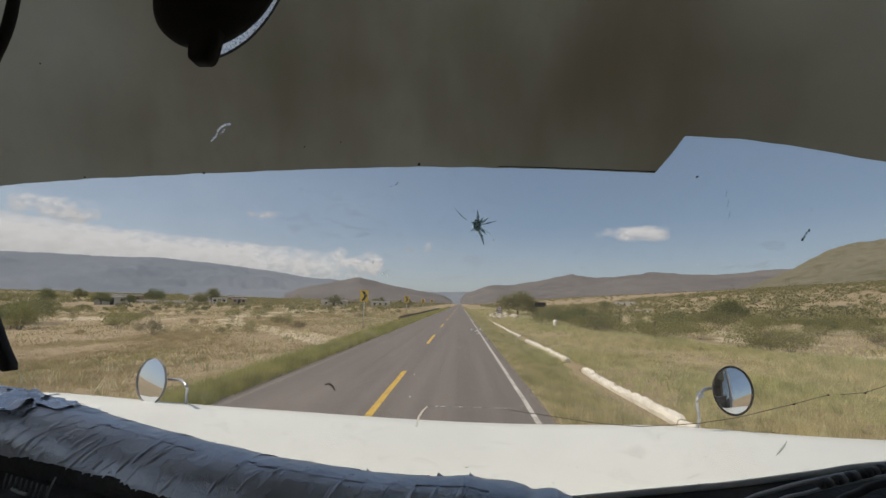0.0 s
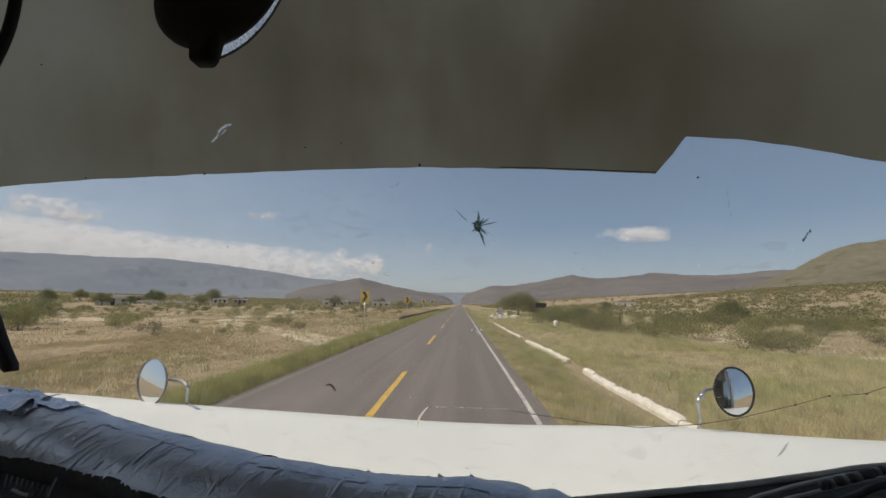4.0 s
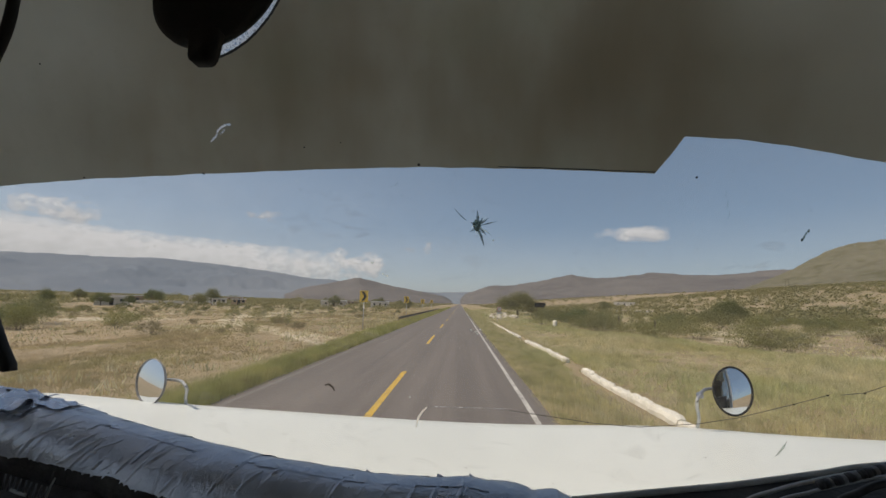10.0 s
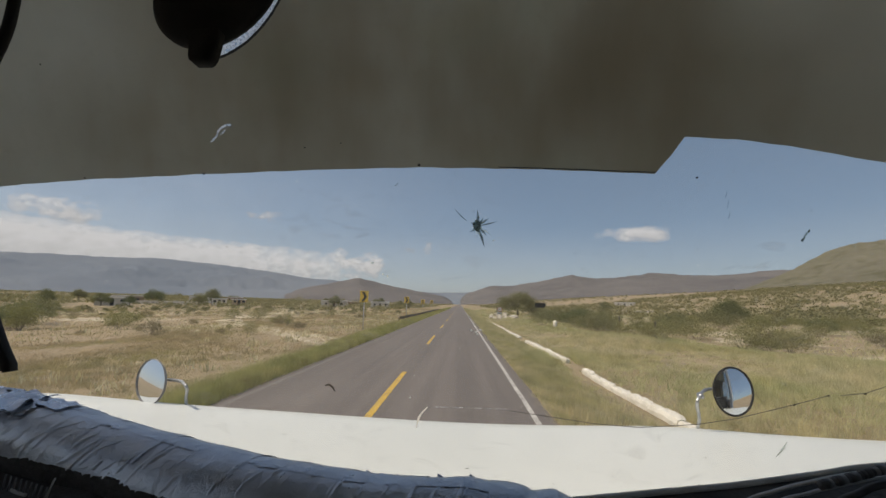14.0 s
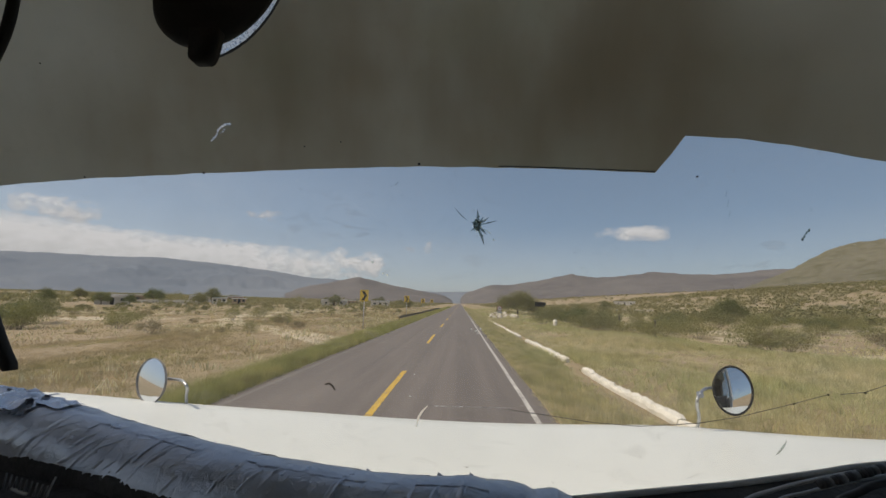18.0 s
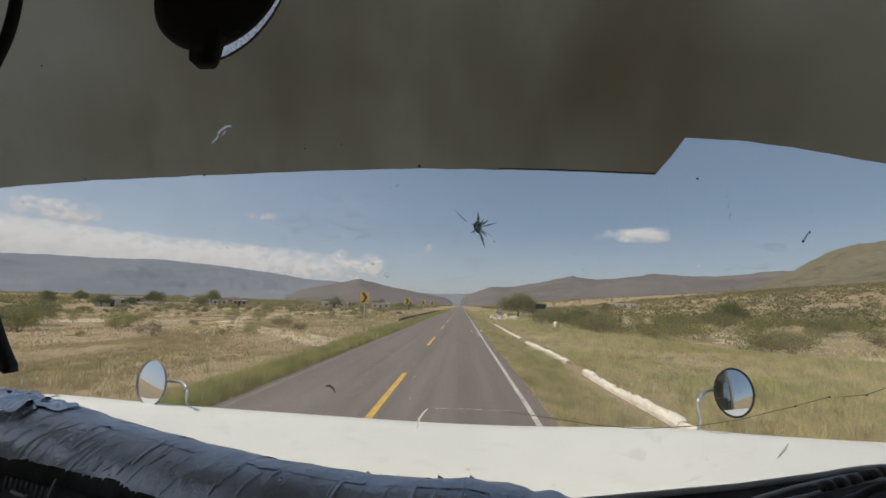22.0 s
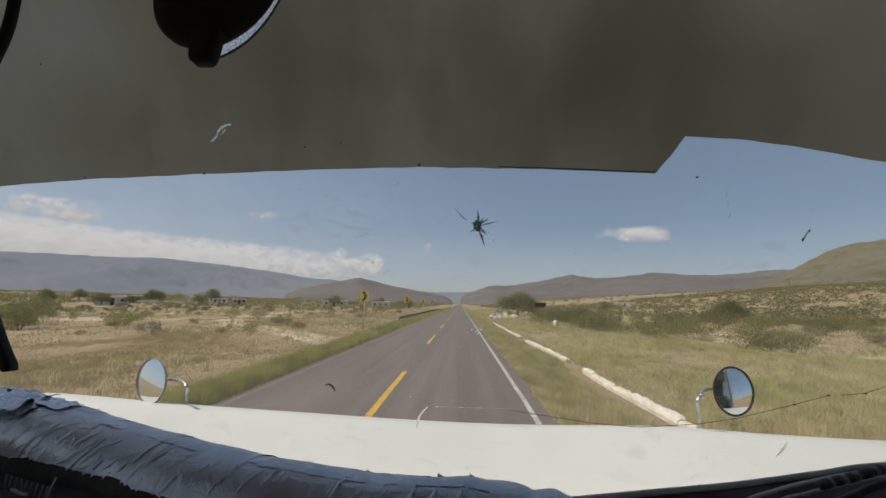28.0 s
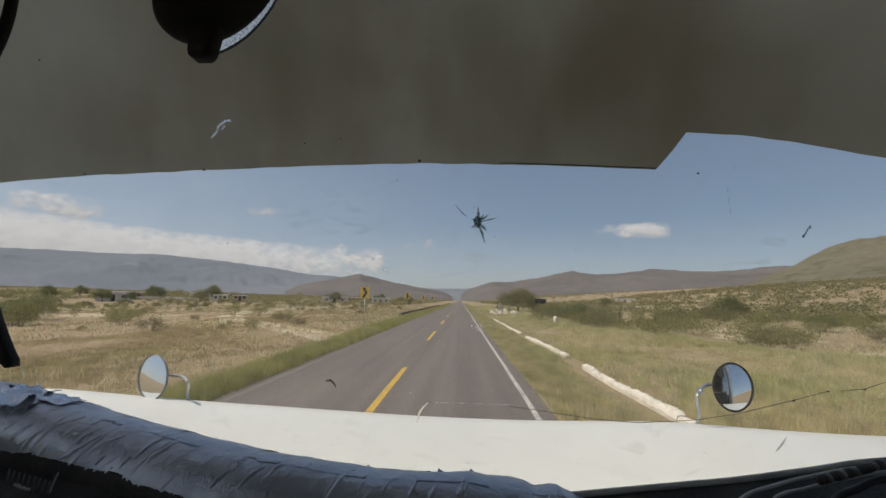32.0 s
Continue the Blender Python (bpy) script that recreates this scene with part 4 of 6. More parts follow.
# ---- roadside things ----
def stone_kerb():
    """Broken whitewashed stone edging of a roadside drain."""
    k = thing("stone_kerb", (4.75, 30, float(land(4.75, 30))), "broken whitewashed stone kerb of a roadside drain", "kerb")
    y = -22.0
    while y < 34:
        l = random.uniform(0.6, 1.4)
        if not (-14.6 < y < -12.2 or -2.0 < y < 1.5 or random.random() < 0.05):
            w, h = random.uniform(0.22, 0.28), random.uniform(0.17, 0.22)
            bm = bmesh.new()
            prev = None
            for i in range(9):
                f = y + l * i / 8
                mid = 0.15 * noise.noise((f * 0.2, 1, 0)) - 0.012 * (f + 12)
                gz = float(land(4.75, 30 + f)) - float(land(4.75, 30))
                end = 0.82 if i in (0, 8) else 1.0
                ring = []
                for px_, pz in ((-0.5, -0.9), (-0.52, 0.55), (-0.40, 0.92), (-0.1, 1.0), (0.2, 1.0), (0.42, 0.9), (0.5, 0.5), (0.5, -0.9)):
                    rough = noise.noise((f * 5.5, px_ * 6, pz * 4)) + 0.5 * noise.noise((f * 14, px_ * 11, pz * 9))
                    ring.append(bm.verts.new((mid + px_ * w * end + 0.03 * rough, f, gz + pz * h * end + 0.05 * rough)))
                if prev:
                    for a in range(7):
                        bm.faces.new((prev[a], ring[a], ring[a + 1], prev[a + 1]))
                else:
                    bm.faces.new(ring[::-1])
                prev = ring
            bm.faces.new(prev)
            part("stone", bm, STONE_WHITE, k, smooth=False)
        y += l + 0.004


stone_kerb()


def guardrail(x, y0, y1):
    """Steel crash barrier: a folded rail on short posts."""
    g = thing("guardrail", (x, y0, float(land(x, y0))), "dull grey steel guardrail on short posts beside the road", "guardrail")
    fold = [(0.02, 0.45), (0.05, 0.49), (0.05, 0.53), (0.0, 0.57), (0.0, 0.61), (0.05, 0.65), (0.05, 0.69), (0.02, 0.73)]
    n = int((y1 - y0) / 4.0)
    for i in range(n):
        y = i * 4.0
        dz = float(land(x, y0 + y)) - float(land(x, y0))
        dn = float(land(x, y0 + y + 4.0)) - float(land(x, y0))
        v = [(u, y - 0.06, w + dz) for u, w in fold] + [(u, y + 4.0, w + dn) for u, w in fold]
        bm = bmesh.new()
        vs = [bm.verts.new(c) for c in v]
        for k in range(len(fold) - 1):
            bm.faces.new((vs[k], vs[k + 1], vs[k + 9], vs[k + 8]))
        bmesh.ops.solidify(bm, geom=bm.faces[:], thickness=0.004)
        part("rail", bm, RAIL_STEEL, g, smooth=False)
        part("post", box(-0.1, -0.008, y - 0.06, y + 0.06, -0.4 + dz, 0.72 + dz, 0.008, 1), POST_WOOD, g, smooth=False)


guardrail(-6.9, 46, 134)


def rock_outcrop(x, y):
    """A low bank of broken pale limestone."""
    o = thing("rock_outcrop", (x, y, float(land(x, y))), "low bank of broken pale limestone rocks above the drain", "rocks")
    for i in range(30):
        bm = bmesh.new()
        bmesh.ops.create_icosphere(bm, subdivisions=2, radius=1.0)
        s = random.uniform(0.25, 0.75)
        px_, py_ = random.gauss(0, 1.3), random.uniform(-12, 12)
        gz = float(land(x + px_, y + py_)) - float(land(x, y))
        for v in bm.verts:
            k = 1 + 0.35 * noise.noise(v.co * 1.3 + Vector((i * 3.1, 0, 0))) + 0.12 * noise.noise(v.co * 4 + Vector((i, 0, 0)))
            v.co = Vector((v.co.x * s * k + px_, v.co.y * s * 1.4 * k + py_, v.co.z * s * 0.7 * k + gz + 0.12 * s))
        part("rock", bm, LIMESTONE, o, smooth=False)


rock_outcrop(8.2, 84)


def kilometre_stone(x, y):
    s = thing("kilometre_stone", (x, y, float(land(x, y))), "white painted kilometre stone in the grass", "marker")
    part("stone", box(-0.2, 0.2, -0.12, 0.12, -0.3, 0.8, 0.07, 3), STONE_WHITE, s)
    part("legend_bar", box(-0.10, 0.10, -0.127, -0.121, 0.42, 0.56), TRIM_GREY, s, "dark bar of worn writing", False)


kilometre_stone(10.2, 44.0)


def power_pole(x, y, turn):
    """Two-legged power line pole with a crossbeam."""
    s = thing("power_pole", (x, y, float(land(x, y))), "two-legged wooden power line pole on the slope", "power pole", "power poles", turn)
    for k in (-1.6, 1.6):
        part("leg", tube([(k, 0, -0.5), (k, 0, 6), (k, 0, 12)], 0.17, 8, 4, True, 0.12), POST_WOOD, s)
        part("insulator", tube([(k * 1.3, 0, 10.9), (k * 1.3, 0, 10.5), (k * 1.3, 0, 10.2)], 0.09, 8, 4), SIGN_WHITE, s)
    part("crossbeam", box(-3.0, 3.0, -0.1, 0.1, 10.9, 11.15, 0.01, 1), POST_WOOD, s)


for x, y in ((330, 300), (410, 520), (500, 760)):
    power_pole(x, y, -30)


def chevron_sign(x, y, turn):
    s = thing("chevron_sign", (x, y, float(land(x, y))), "yellow and black chevron curve sign on a thin steel post", "road sign", "roadside signs", turn)
    part("post", box(-0.03, 0.03, -0.03, 0.03, -0.3, 2.5, 0.006), STEEL, s)
    board = part("board", box(-0.38, 0.38, -0.05, -0.035, 2.35, 3.31, 0.006), SIGN_YELLOW, s, smooth=False)
    bm = bmesh.new()
    pts = [(-0.25, 2.42), (0.0, 2.42), (0.27, 2.83), (0.0, 3.24), (-0.25, 3.24), (0.02, 2.83)]
    f = bm.faces.new([bm.verts.new((px_, -0.054, pz)) for px_, pz in pts])
    part("chevron", bm, SIGN_BLACK, board, "black arrow shape", False)


for x, y, t in ((-8.2, 34, -8), (-8.3, 62, -6), (-8.4, 90, -6), (-8.4, 118, -5)):
    chevron_sign(x, y, t)


def round_sign(x, y):
    s = thing("speed_sign", (x, y, float(land(x, y))), "round white traffic sign with a red rim on a post", "road sign", "roadside signs")
    for k in (-0.26, 0.26):
        part("leg", box(k - 0.025, k + 0.025, -0.025, 0.025, -0.3, 2.0, 0.006), STEEL, s)
    under = part("plaque", box(-0.34, 0.34, -0.05, -0.035, 1.32, 1.62, 0.006), SIGN_WHITE, s, "small white plate under the disc", False)
    part("legend_bar", box(-0.26, 0.26, -0.056, -0.051, 1.43, 1.51), SIGN_BLACK, under, "dark bar of writing", False)
    bm = lathe([(0, 0.0), (0.36, 0.0), (0.36, 0.012), (0, 0.012)], 28)
    bmesh.ops.rotate(bm, verts=bm.verts, matrix=Matrix.Rotation(radians(90), 3, "X"))
    bmesh.ops.translate(bm, verts=bm.verts, vec=(0, -0.032, 2.05))
    plate = part("plate", bm, SIGN_WHITE, s, smooth=False)
    bm = lathe([(0.29, 0.0), (0.345, 0.0), (0.345, 0.006), (0.29, 0.006), (0.29, 0.0)], 28)
    bmesh.ops.rotate(bm, verts=bm.verts, matrix=Matrix.Rotation(radians(90), 3, "X"))
    bmesh.ops.translate(bm, verts=bm.verts, vec=(0, -0.046, 2.05))
    part("rim", bm, SIGN_RED, plate, "red painted ring", False)
    part("legend_bar", box(-0.14, 0.14, -0.052, -0.046, 2.0, 2.1), SIGN_BLACK, plate, "black bar of writing", False)


round_sign(6.0, 62)


def fence_post(x, y, h):
    s = thing("fence_post", (x, y, float(land(x, y))), "weathered dark wooden fence post in the grass", "fence post", "fence posts")
    part("post", tube([(0, 0, -0.3), (0.02, 0.01, h * 0.5), (0.03, -0.02, h)], 0.065, 7, 6, True, 0.05), POST_WOOD, s)
    part("wire_staple", box(0.03, 0.08, -0.01, 0.01, h * 0.8, h * 0.84), STEEL, s, smooth=False)


for i in range(9):
    fence_post(15.5 + 0.8 * math.sin(i), 33 + 9.0 * i, 1.3 + 0.2 * math.sin(i * 2.3))


def house(x, y, w, d, h, turn, wall, roof, label):
    s = thing("house", (x, y, float(land(x, y))), label, "house", "far houses", turn)
    part("wall", box(-w / 2, w / 2, -d / 2, d / 2, -1.5, h, 0.03, 1), wall, s, smooth=False)
    bm = bmesh.new()
    o = 0.18
    a = [bm.verts.new(c) for c in ((-w / 2 - o, -d / 2 - o, h), (w / 2 + o, -d / 2 - o, h), (w / 2 + o, 0, h + 0.28), (-w / 2 - o, 0, h + 0.28), (w / 2 + o, d / 2 + o, h), (-w / 2 - o, d / 2 + o, h))]
    bm.faces.new((a[0], a[1], a[2], a[3]))
    bm.faces.new((a[3], a[2], a[4], a[5]))
    bmesh.ops.solidify(bm, geom=bm.faces[:], thickness=0.08)
    part("roof", bm, roof, s, smooth=False)
    part("door", box(-0.5, 0.45, -d / 2 - 0.04, -d / 2 - 0.004, 0, 2.05, 0.01, 1), SHADE_GLASS, s, smooth=False)
    for k in (-0.3, 0.3):
        win = part("window", box(k * w - 0.6, k * w + 0.6, -d / 2 - 0.05, -d / 2 - 0.004, 1.0, 2.0, 0.02, 1), wall, s, smooth=False)
        part("pane", box(k * w - 0.5, k * w + 0.5, -d / 2 - 0.056, -d / 2 - 0.051, 1.1, 1.9), SHADE_GLASS, win, smooth=False)


house(-118, 180, 11, 6, 2.7, 30, PLASTER, TIN, "low white plastered house with a tin roof")
house(-150, 262, 9, 6, 2.6, 20, ADOBE, TIN, "low adobe house with a tin roof")
house(-62, 196, 12, 7, 2.8, 12, PLASTER, TIN, "pale house with a bright tin roof")
house(-78, 290, 9, 6, 2.7, 15, ADOBE, TIN, "low brown house among trees")
house(-40, 200, 9, 6, 2.7, 10, PLASTER, TIN, "pale house near the road")
house(38, 320, 10, 6, 2.7, -8, ADOBE, TIN, "low brown house beside the road")
house(-104, 116, 8, 5, 2.4, 40, PLASTER, TIN, "small white house among trees")
house(-128, 150, 10, 6, 2.6, 35, ADOBE, TIN, "low flat-roofed adobe house in the scrub")
house(-92, 150, 5, 4, 2.4, 30, PLASTER, TIN, "small cream flat-roofed hut")
house(-86, 153, 5, 4, 2.2, 30, ADOBE, TIN, "small brown adobe hut beside a cream hut")


def low_wall(x, y, l, turn):
    """A long whitewashed wall of lengths set end to end."""
    w = thing("yard_wall", (x, y, float(land(x, y))), "long low whitewashed yard wall in the scrub", "wall", "", turn)
    for i in range(6):
        part("wall_length", box(i * l / 6, (i + 1) * l / 6 - 0.02, -0.12, 0.12, -1.2, 1.0 + 0.05 * (i % 2), 0.03, 1), PLASTER, w, smooth=False)


low_wall(-122, 143, 26, 18)
low_wall(64, 178, 40, -12)


def board_sign(x, y):
    """The unpainted back of a long sign board on two legs."""
    s = thing("sign_board", (x, y, float(land(x, y))), "dark back of a long road sign board on two posts", "road sign", "roadside signs")
    for k in (-0.7, 0.7):
        part("leg", box(k - 0.04, k + 0.04, -0.04, 0.04, -0.3, 2.2, 0.006), POST_WOOD, s)
    bm = bmesh.new()
    front = bm.faces.new([bm.verts.new(c) for c in ((-1.1, -0.06, 1.9), (0.75, -0.06, 1.9), (1.25, -0.06, 2.55), (0.9, -0.06, 2.85), (-1.1, -0.06, 2.85))])
    for v in bmesh.ops.extrude_face_region(bm, geom=[front])["geom"]:
        if isinstance(v, bmesh.types.BMVert):
            v.co.y += 0.02
    bmesh.ops.recalc_face_normals(bm, faces=bm.faces[:])
    part("board", bm, SIGN_BLACK, s, "dark weathered board", False)


board_sign(16.5, 84)


def dirt_track(points, wide):
    """A pale rutted track lying on the ground."""
    path = smooth_path(points, 60)
    v = []
    for i, (x, y, _) in enumerate(path.tolist()):
        d = path[min(i + 1, 59)] - path[max(i - 1, 0)]
        side = Vector((d[1], -d[0], 0)).normalized()
        for j, f in enumerate((-0.5, -0.3, 0.0, 0.3, 0.5)):
            w = wide * (1 + 0.25 * noise.noise((i * 0.22, j * 3.0, 0)))
            a, b = x + side.x * f * w, y + side.y * f * w
            v.append((a, b, float(land(a, b)) + (0.03 if 0 < j < 4 else -0.03)))
    ob = new("dirt_track", mesh_of("dirt_track", v, grid_faces(60, 5), SOIL, True))
    tagged(ob, "pale rutted dirt track leaving the road across the plain", "track", kind="structure")


dirt_track([(-6.4, 22, 0), (-9.5, 26, 0), (-16, 34, 0), (-25, 43, 0), (-32, 58, 0), (-36, 85, 0), (-52, 120, 0)], 3.4)
house(120, 300, 14, 6, 2.7, -20, PLASTER, TIN, "long pale shed in the scrub")


# ---- the truck ----
def hood_z(x, y):
    z = 1.800 + 0.006 * float(ease((x - 0.2) / 0.7)) - 0.012 * x + 0.0206 * x * x - 0.034 * (x - 0.72 + math.sqrt((x - 0.72) ** 2 + 0.01)) - 0.05 * max(0.0, -x - 1.15) ** 2
    z -= 0.12 * float(ease((-x - 1.16) / 0.3)) * float(ease((1.46 - y) / 0.15))
    return z + 0.004 * math.sin(x * 5.0 + y * 3) * 0.5 - 0.9 * max(0.0, y - 1.36) ** 2


def glass_y(x, z):
    return 0.80 - 0.3 * (z - 1.9) - 0.10 * x * x


truck = thing("truck", (0, 0, 0), "old white truck with round fender mirrors, parked on the road", "truck")
# hood
nx, ny = 64, 26
hv = []
for i in range(nx):
    u = -1 + 2 * i / (nx - 1)
    x = 0.0 + 1.60 * u
    for j in range(ny):
        y = 0.72 + (1.52 - 0.72) * j / (ny - 1)
        edge = max(0.0, abs(u) - 0.96) / 0.04
        hv.append((x, y, hood_z(x, y) - (0.012 if u > 0 else 0.06) * edge ** 2))
hood = mesh_of("hood", hv, grid_faces(nx, ny), HOOD_PAINT, True)
hood.flip_normals()
hood = part("hood", hood, HOOD_PAINT, truck, "plain white painted hood, slightly dusty")
sm = hood.modifiers.new("thick", "SOLIDIFY")
sm.thickness, sm.offset = 0.012, -1
for x, y, r in ((0.02, 1.05, 0.006), (0.30, 1.08, 0.003), (0.28, 1.09, 0.003), (-0.08, 1.18, 0.002), (0.66, 1.16, 0.004), (0.2, 0.95, 0.003), (-0.3, 1.0, 0.0025), (0.62, 0.97, 0.004), (0.55, 1.0, 0.003)):
    bm = lathe([(0, 0.0), (r * 0.6, 0.0), (r * 0.45, 0.0006), (0, 0.0008)], 7)
    for v in bm.verts:
        v.co = Vector((x + v.co.x * (1.6 + math.sin(v.co.y * 900)), y + v.co.y, hood_z(x, y) + 0.0006 + v.co.z))
    part("paint_chip", bm, GREY_CABLE, hood)
# nose, body and wheels below the hood
part("nose", box(-1.57, 1.57, 1.40, 1.50, 0.62, 1.70, 0.03), BODY_PAINT, truck)
for s in (-1, 1):
    xx = -0.03 + s * 1.30
    part("fender", box(min(s * 1.53, s * 1.58), max(s * 1.53, s * 1.58), 0.66, 1.41, 0.75, 1.74, 0.02), BODY_PAINT, truck)
    part("fender_back", box(min(s * 1.25, s * 1.57), max(s * 1.25, s * 1.57), 0.62, 0.66, 0.75, 1.74, 0.01), BODY_PAINT, truck)
    w0, w1 = min(xx, xx - s * 0.05), max(xx, xx - s * 0.05)
    part("side_wall", box(w0, w1, -1.9, 0.60, 0.62, 1.97, 0.02), BODY_PAINT, truck)
    part("window_header", box(w0, w1, -1.9, 0.60, 2.68, 2.86, 0.01), BODY_PAINT, truck)
    part("door_pillar", box(w0, w1, 0.46, 0.60, 1.97, 2.68), BODY_PAINT, truck, smooth=False)
    part("rear_pillar", box(w0, w1, -1.9, -1.1, 1.97, 2.68), BODY_PAINT, truck, smooth=False)
    part("door_glass", box(w0 + 0.02, w1 - 0.02, -1.1, 0.46, 1.97, 2.68), GLASS, truck, "closed side window", smooth=False).visible_shadow = False
    part("side_lining", box(min(xx - s * 0.055, xx - s * 0.07), max(xx - s * 0.055, xx - s * 0.07), -1.85, 0.5, 0.75, 1.95), DARK_PAINT, truck, smooth=False)
part("cab_roof", box(-1.36, 1.30, -1.95, 0.64, 2.86, 2.92, 0.025), BODY_PAINT, truck)
part("roof_lining", box(-1.24, 1.18, -1.85, 0.50, 2.82, 2.85), DARK_PAINT, truck, smooth=False)
part("rear_wall", box(-1.36, 1.30, -1.97, -1.91, 0.62, 2.855), DARK_PAINT, truck, smooth=False)
part("floor_panel", box(-1.27, 1.21, -1.9, 1.38, 0.62, 0.70), DASH_BLACK, truck, smooth=False)
part("firewall", box(-1.25, 1.19, 0.60, 0.64, 0.71, 1.72), DARK_PAINT, truck, smooth=False)


def wheel(x, y, s):
    bm = lathe([(0.30, -0.13), (0.46, -0.14), (0.51, -0.09), (0.51, 0.09), (0.46, 0.14), (0.30, 0.13), (0.28, 0.0), (0.30, -0.13)], 36)
    bmesh.ops.rotate(bm, verts=bm.verts, matrix=Matrix.Rotation(radians(90), 3, "Y"))
    bmesh.ops.translate(bm, verts=bm.verts, vec=(x, y, 0.515))
    w = part("wheel", bm, BLACK_RUBBER, truck, "black tyre")
    bm = lathe([(0, 0.03), (0.12, 0.05), (0.2, 0.0), (0.29, 0.06), (0.29, -0.08), (0, -0.08)], 28)
    bmesh.ops.rotate(bm, verts=bm.verts, matrix=Matrix.Rotation(radians(90 * s), 3, "Y"))
    bmesh.ops.translate(bm, verts=bm.verts, vec=(x, y, 0.515))
    part("rim", bm, STEEL, w)


for x, s in ((-1.12, -1), (1.06, 1)):
    wheel(x, 0.95, s)
    wheel(x, -1.35, s)

# windscreen
zs = np.linspace(1.78, 2.84, 22)
xs = np.linspace(-1.22, 1.16, 40)
gv = [(x, glass_y(x, z), z) for x in xs for z in zs]
pane = part("windscreen", mesh_of("windscreen", gv, grid_faces(len(xs), len(zs)), GLASS, True), GLASS, truck, "dusty chipped windscreen with a star crack")
pane.visible_shadow = False


def on_glass(x, z, lift=0.003):
    return Vector((x, glass_y(x, z) - lift, z))


# brown film stuck across the top, with a step cut into its lower edge
LOWER = [(-1.2, 2.325), (-0.852, 2.363), (-0.754, 2.376), (-0.617, 2.393), (-0.428, 2.408), (-0.245, 2.419), (-0.071, 2.425), (0.081, 2.423), (0.17, 2.42), (0.31, 2.413), (0.332, 2.44), (0.350, 2.467), (0.425, 2.461), (0.506, 2.448), (0.636, 2.419), (0.731, 2.395), (1.14, 2.28)]
lx, lz = np.array(LOWER).T
fx = np.unique(np.concatenate([np.linspace(-1.2, 1.14, 150), lx]))
fv, nv = [], 16
for x in fx:
    z0 = float(np.interp(x, lx, lz)) + 0.0012 * noise.noise((x * 26, 0, 0))
    for j in range(nv):
        z = z0 + (2.835 - z0) * j / (nv - 1)
        fv.append(on_glass(x, z, 0.004 + 0.0012 * noise.noise((x * 9, z * 9, 0))))
part("tint_film", mesh_of("tint_film", fv, grid_faces(len(fx), nv), FILM, True), FILM, pane, "grimy brown film along the top of the glass with a stepped lower edge")


def ribbon(points, widths, lift=0.005, thick=True):
    """A thin flat streak on the glass through (x, z) points."""
    bm = bmesh.new()
    prev = None
    n = len(points)
    for i, (x, z) in enumerate(points):
        a, b = points[max(i - 1, 0)], points[min(i + 1, n - 1)]
        d = Vector((b[0] - a[0], b[1] - a[1])).normalized()
        w = widths[i] / 2 if not isinstance(widths, float) else widths / 2
        l = bm.verts.new(on_glass(x - d.y * w, z + d.x * w, lift))
        r = bm.verts.new(on_glass(x + d.y * w, z - d.x * w, lift))
        if prev:
            bm.faces.new((prev[0], l, r, prev[1]))
        prev = (l, r)
    if thick:
        bmesh.ops.solidify(bm, geom=bm.faces[:], thickness=0.0006)
    return bm


def blot(x, z, w, h, material, name, parent, label="", lift=0.006, points=9):
    bm = bmesh.new()
    ring = [bm.verts.new(on_glass(x + w / 2 * math.cos(a) * random.uniform(0.7, 1.2), z + h / 2 * math.sin(a) * random.uniform(0.7, 1.2), lift)) for a in np.linspace(0, 2 * math.pi, points, endpoint=False)]
    bm.faces.new(ring)
    if material is not CRACK_LIGHT:
        bmesh.ops.solidify(bm, geom=bm.faces[:], thickness=0.001)
    return part(name, bm, material, parent, label, False)


part("film_lip", ribbon([(q, float(np.interp(q, lx, lz)) + 0.0012) for q in np.linspace(0.06, 0.309, 14)], 0.0015, 0.007), LINE_DARK, pane, "dark curled lip of the film")
# star crack: a crushed pit and slivers that run out from it
CX, CZ = 0.027, 2.331
blot(CX, CZ, 0.013, 0.021, CRACK_TEAL, "crack_pit", pane, "crushed pit of a stone chip")
for dx, dz, w, m in ((0.0, 0.026, 0.005, CRACK_DARK), (0.010, 0.014, 0.004, CRACK_DARK), (0.014, 0.012, 0.003, CRACK_LIGHT), (0.019, 0.013, 0.003, CRACK_DARK), (0.033, 0.008, 0.0022, CRACK_DARK), (0.016, -0.015, 0.004, CRACK_DARK), (0.013, -0.034, 0.0045, CRACK_DARK), (-0.012, -0.010, 0.003, CRACK_DARK), (-0.011, 0.006, 0.003, CRACK_DARK), (0.024, -0.014, 0.0015, CRACK_LIGHT), (0.005, -0.018, 0.004, CRACK_LIGHT)):
    part("crack_sliver", ribbon([(CX + 0.12 * dx, CZ + 0.12 * dz), (CX + 0.55 * dx + 0.0012, CZ + 0.55 * dz), (CX + dx, CZ + dz)], [w * 0.55, w, 0.0004], 0.005, m is CRACK_DARK), m, pane)
for k in range(9):
    a = 0.7 * k + 0.3
    part("crack_sliver", ribbon([(CX + 0.002 * math.cos(a), CZ + 0.004 * math.sin(a)), (CX + 0.006 * math.cos(a), CZ + 0.009 * math.sin(a)), (CX + 0.009 * math.cos(a + 0.3), CZ + 0.013 * math.sin(a + 0.3))], [0.0012, 0.0026, 0.0004], 0.0055, k % 2 != 0), CRACK_LIGHT if k % 2 == 0 else CRACK_TEAL, pane)
part("crack_sliver", ribbon([(-0.011, 2.359), (0.0, 2.347), (0.009, 2.340)], [0.0006, 0.0016, 0.0008]), CRACK_DARK, pane)
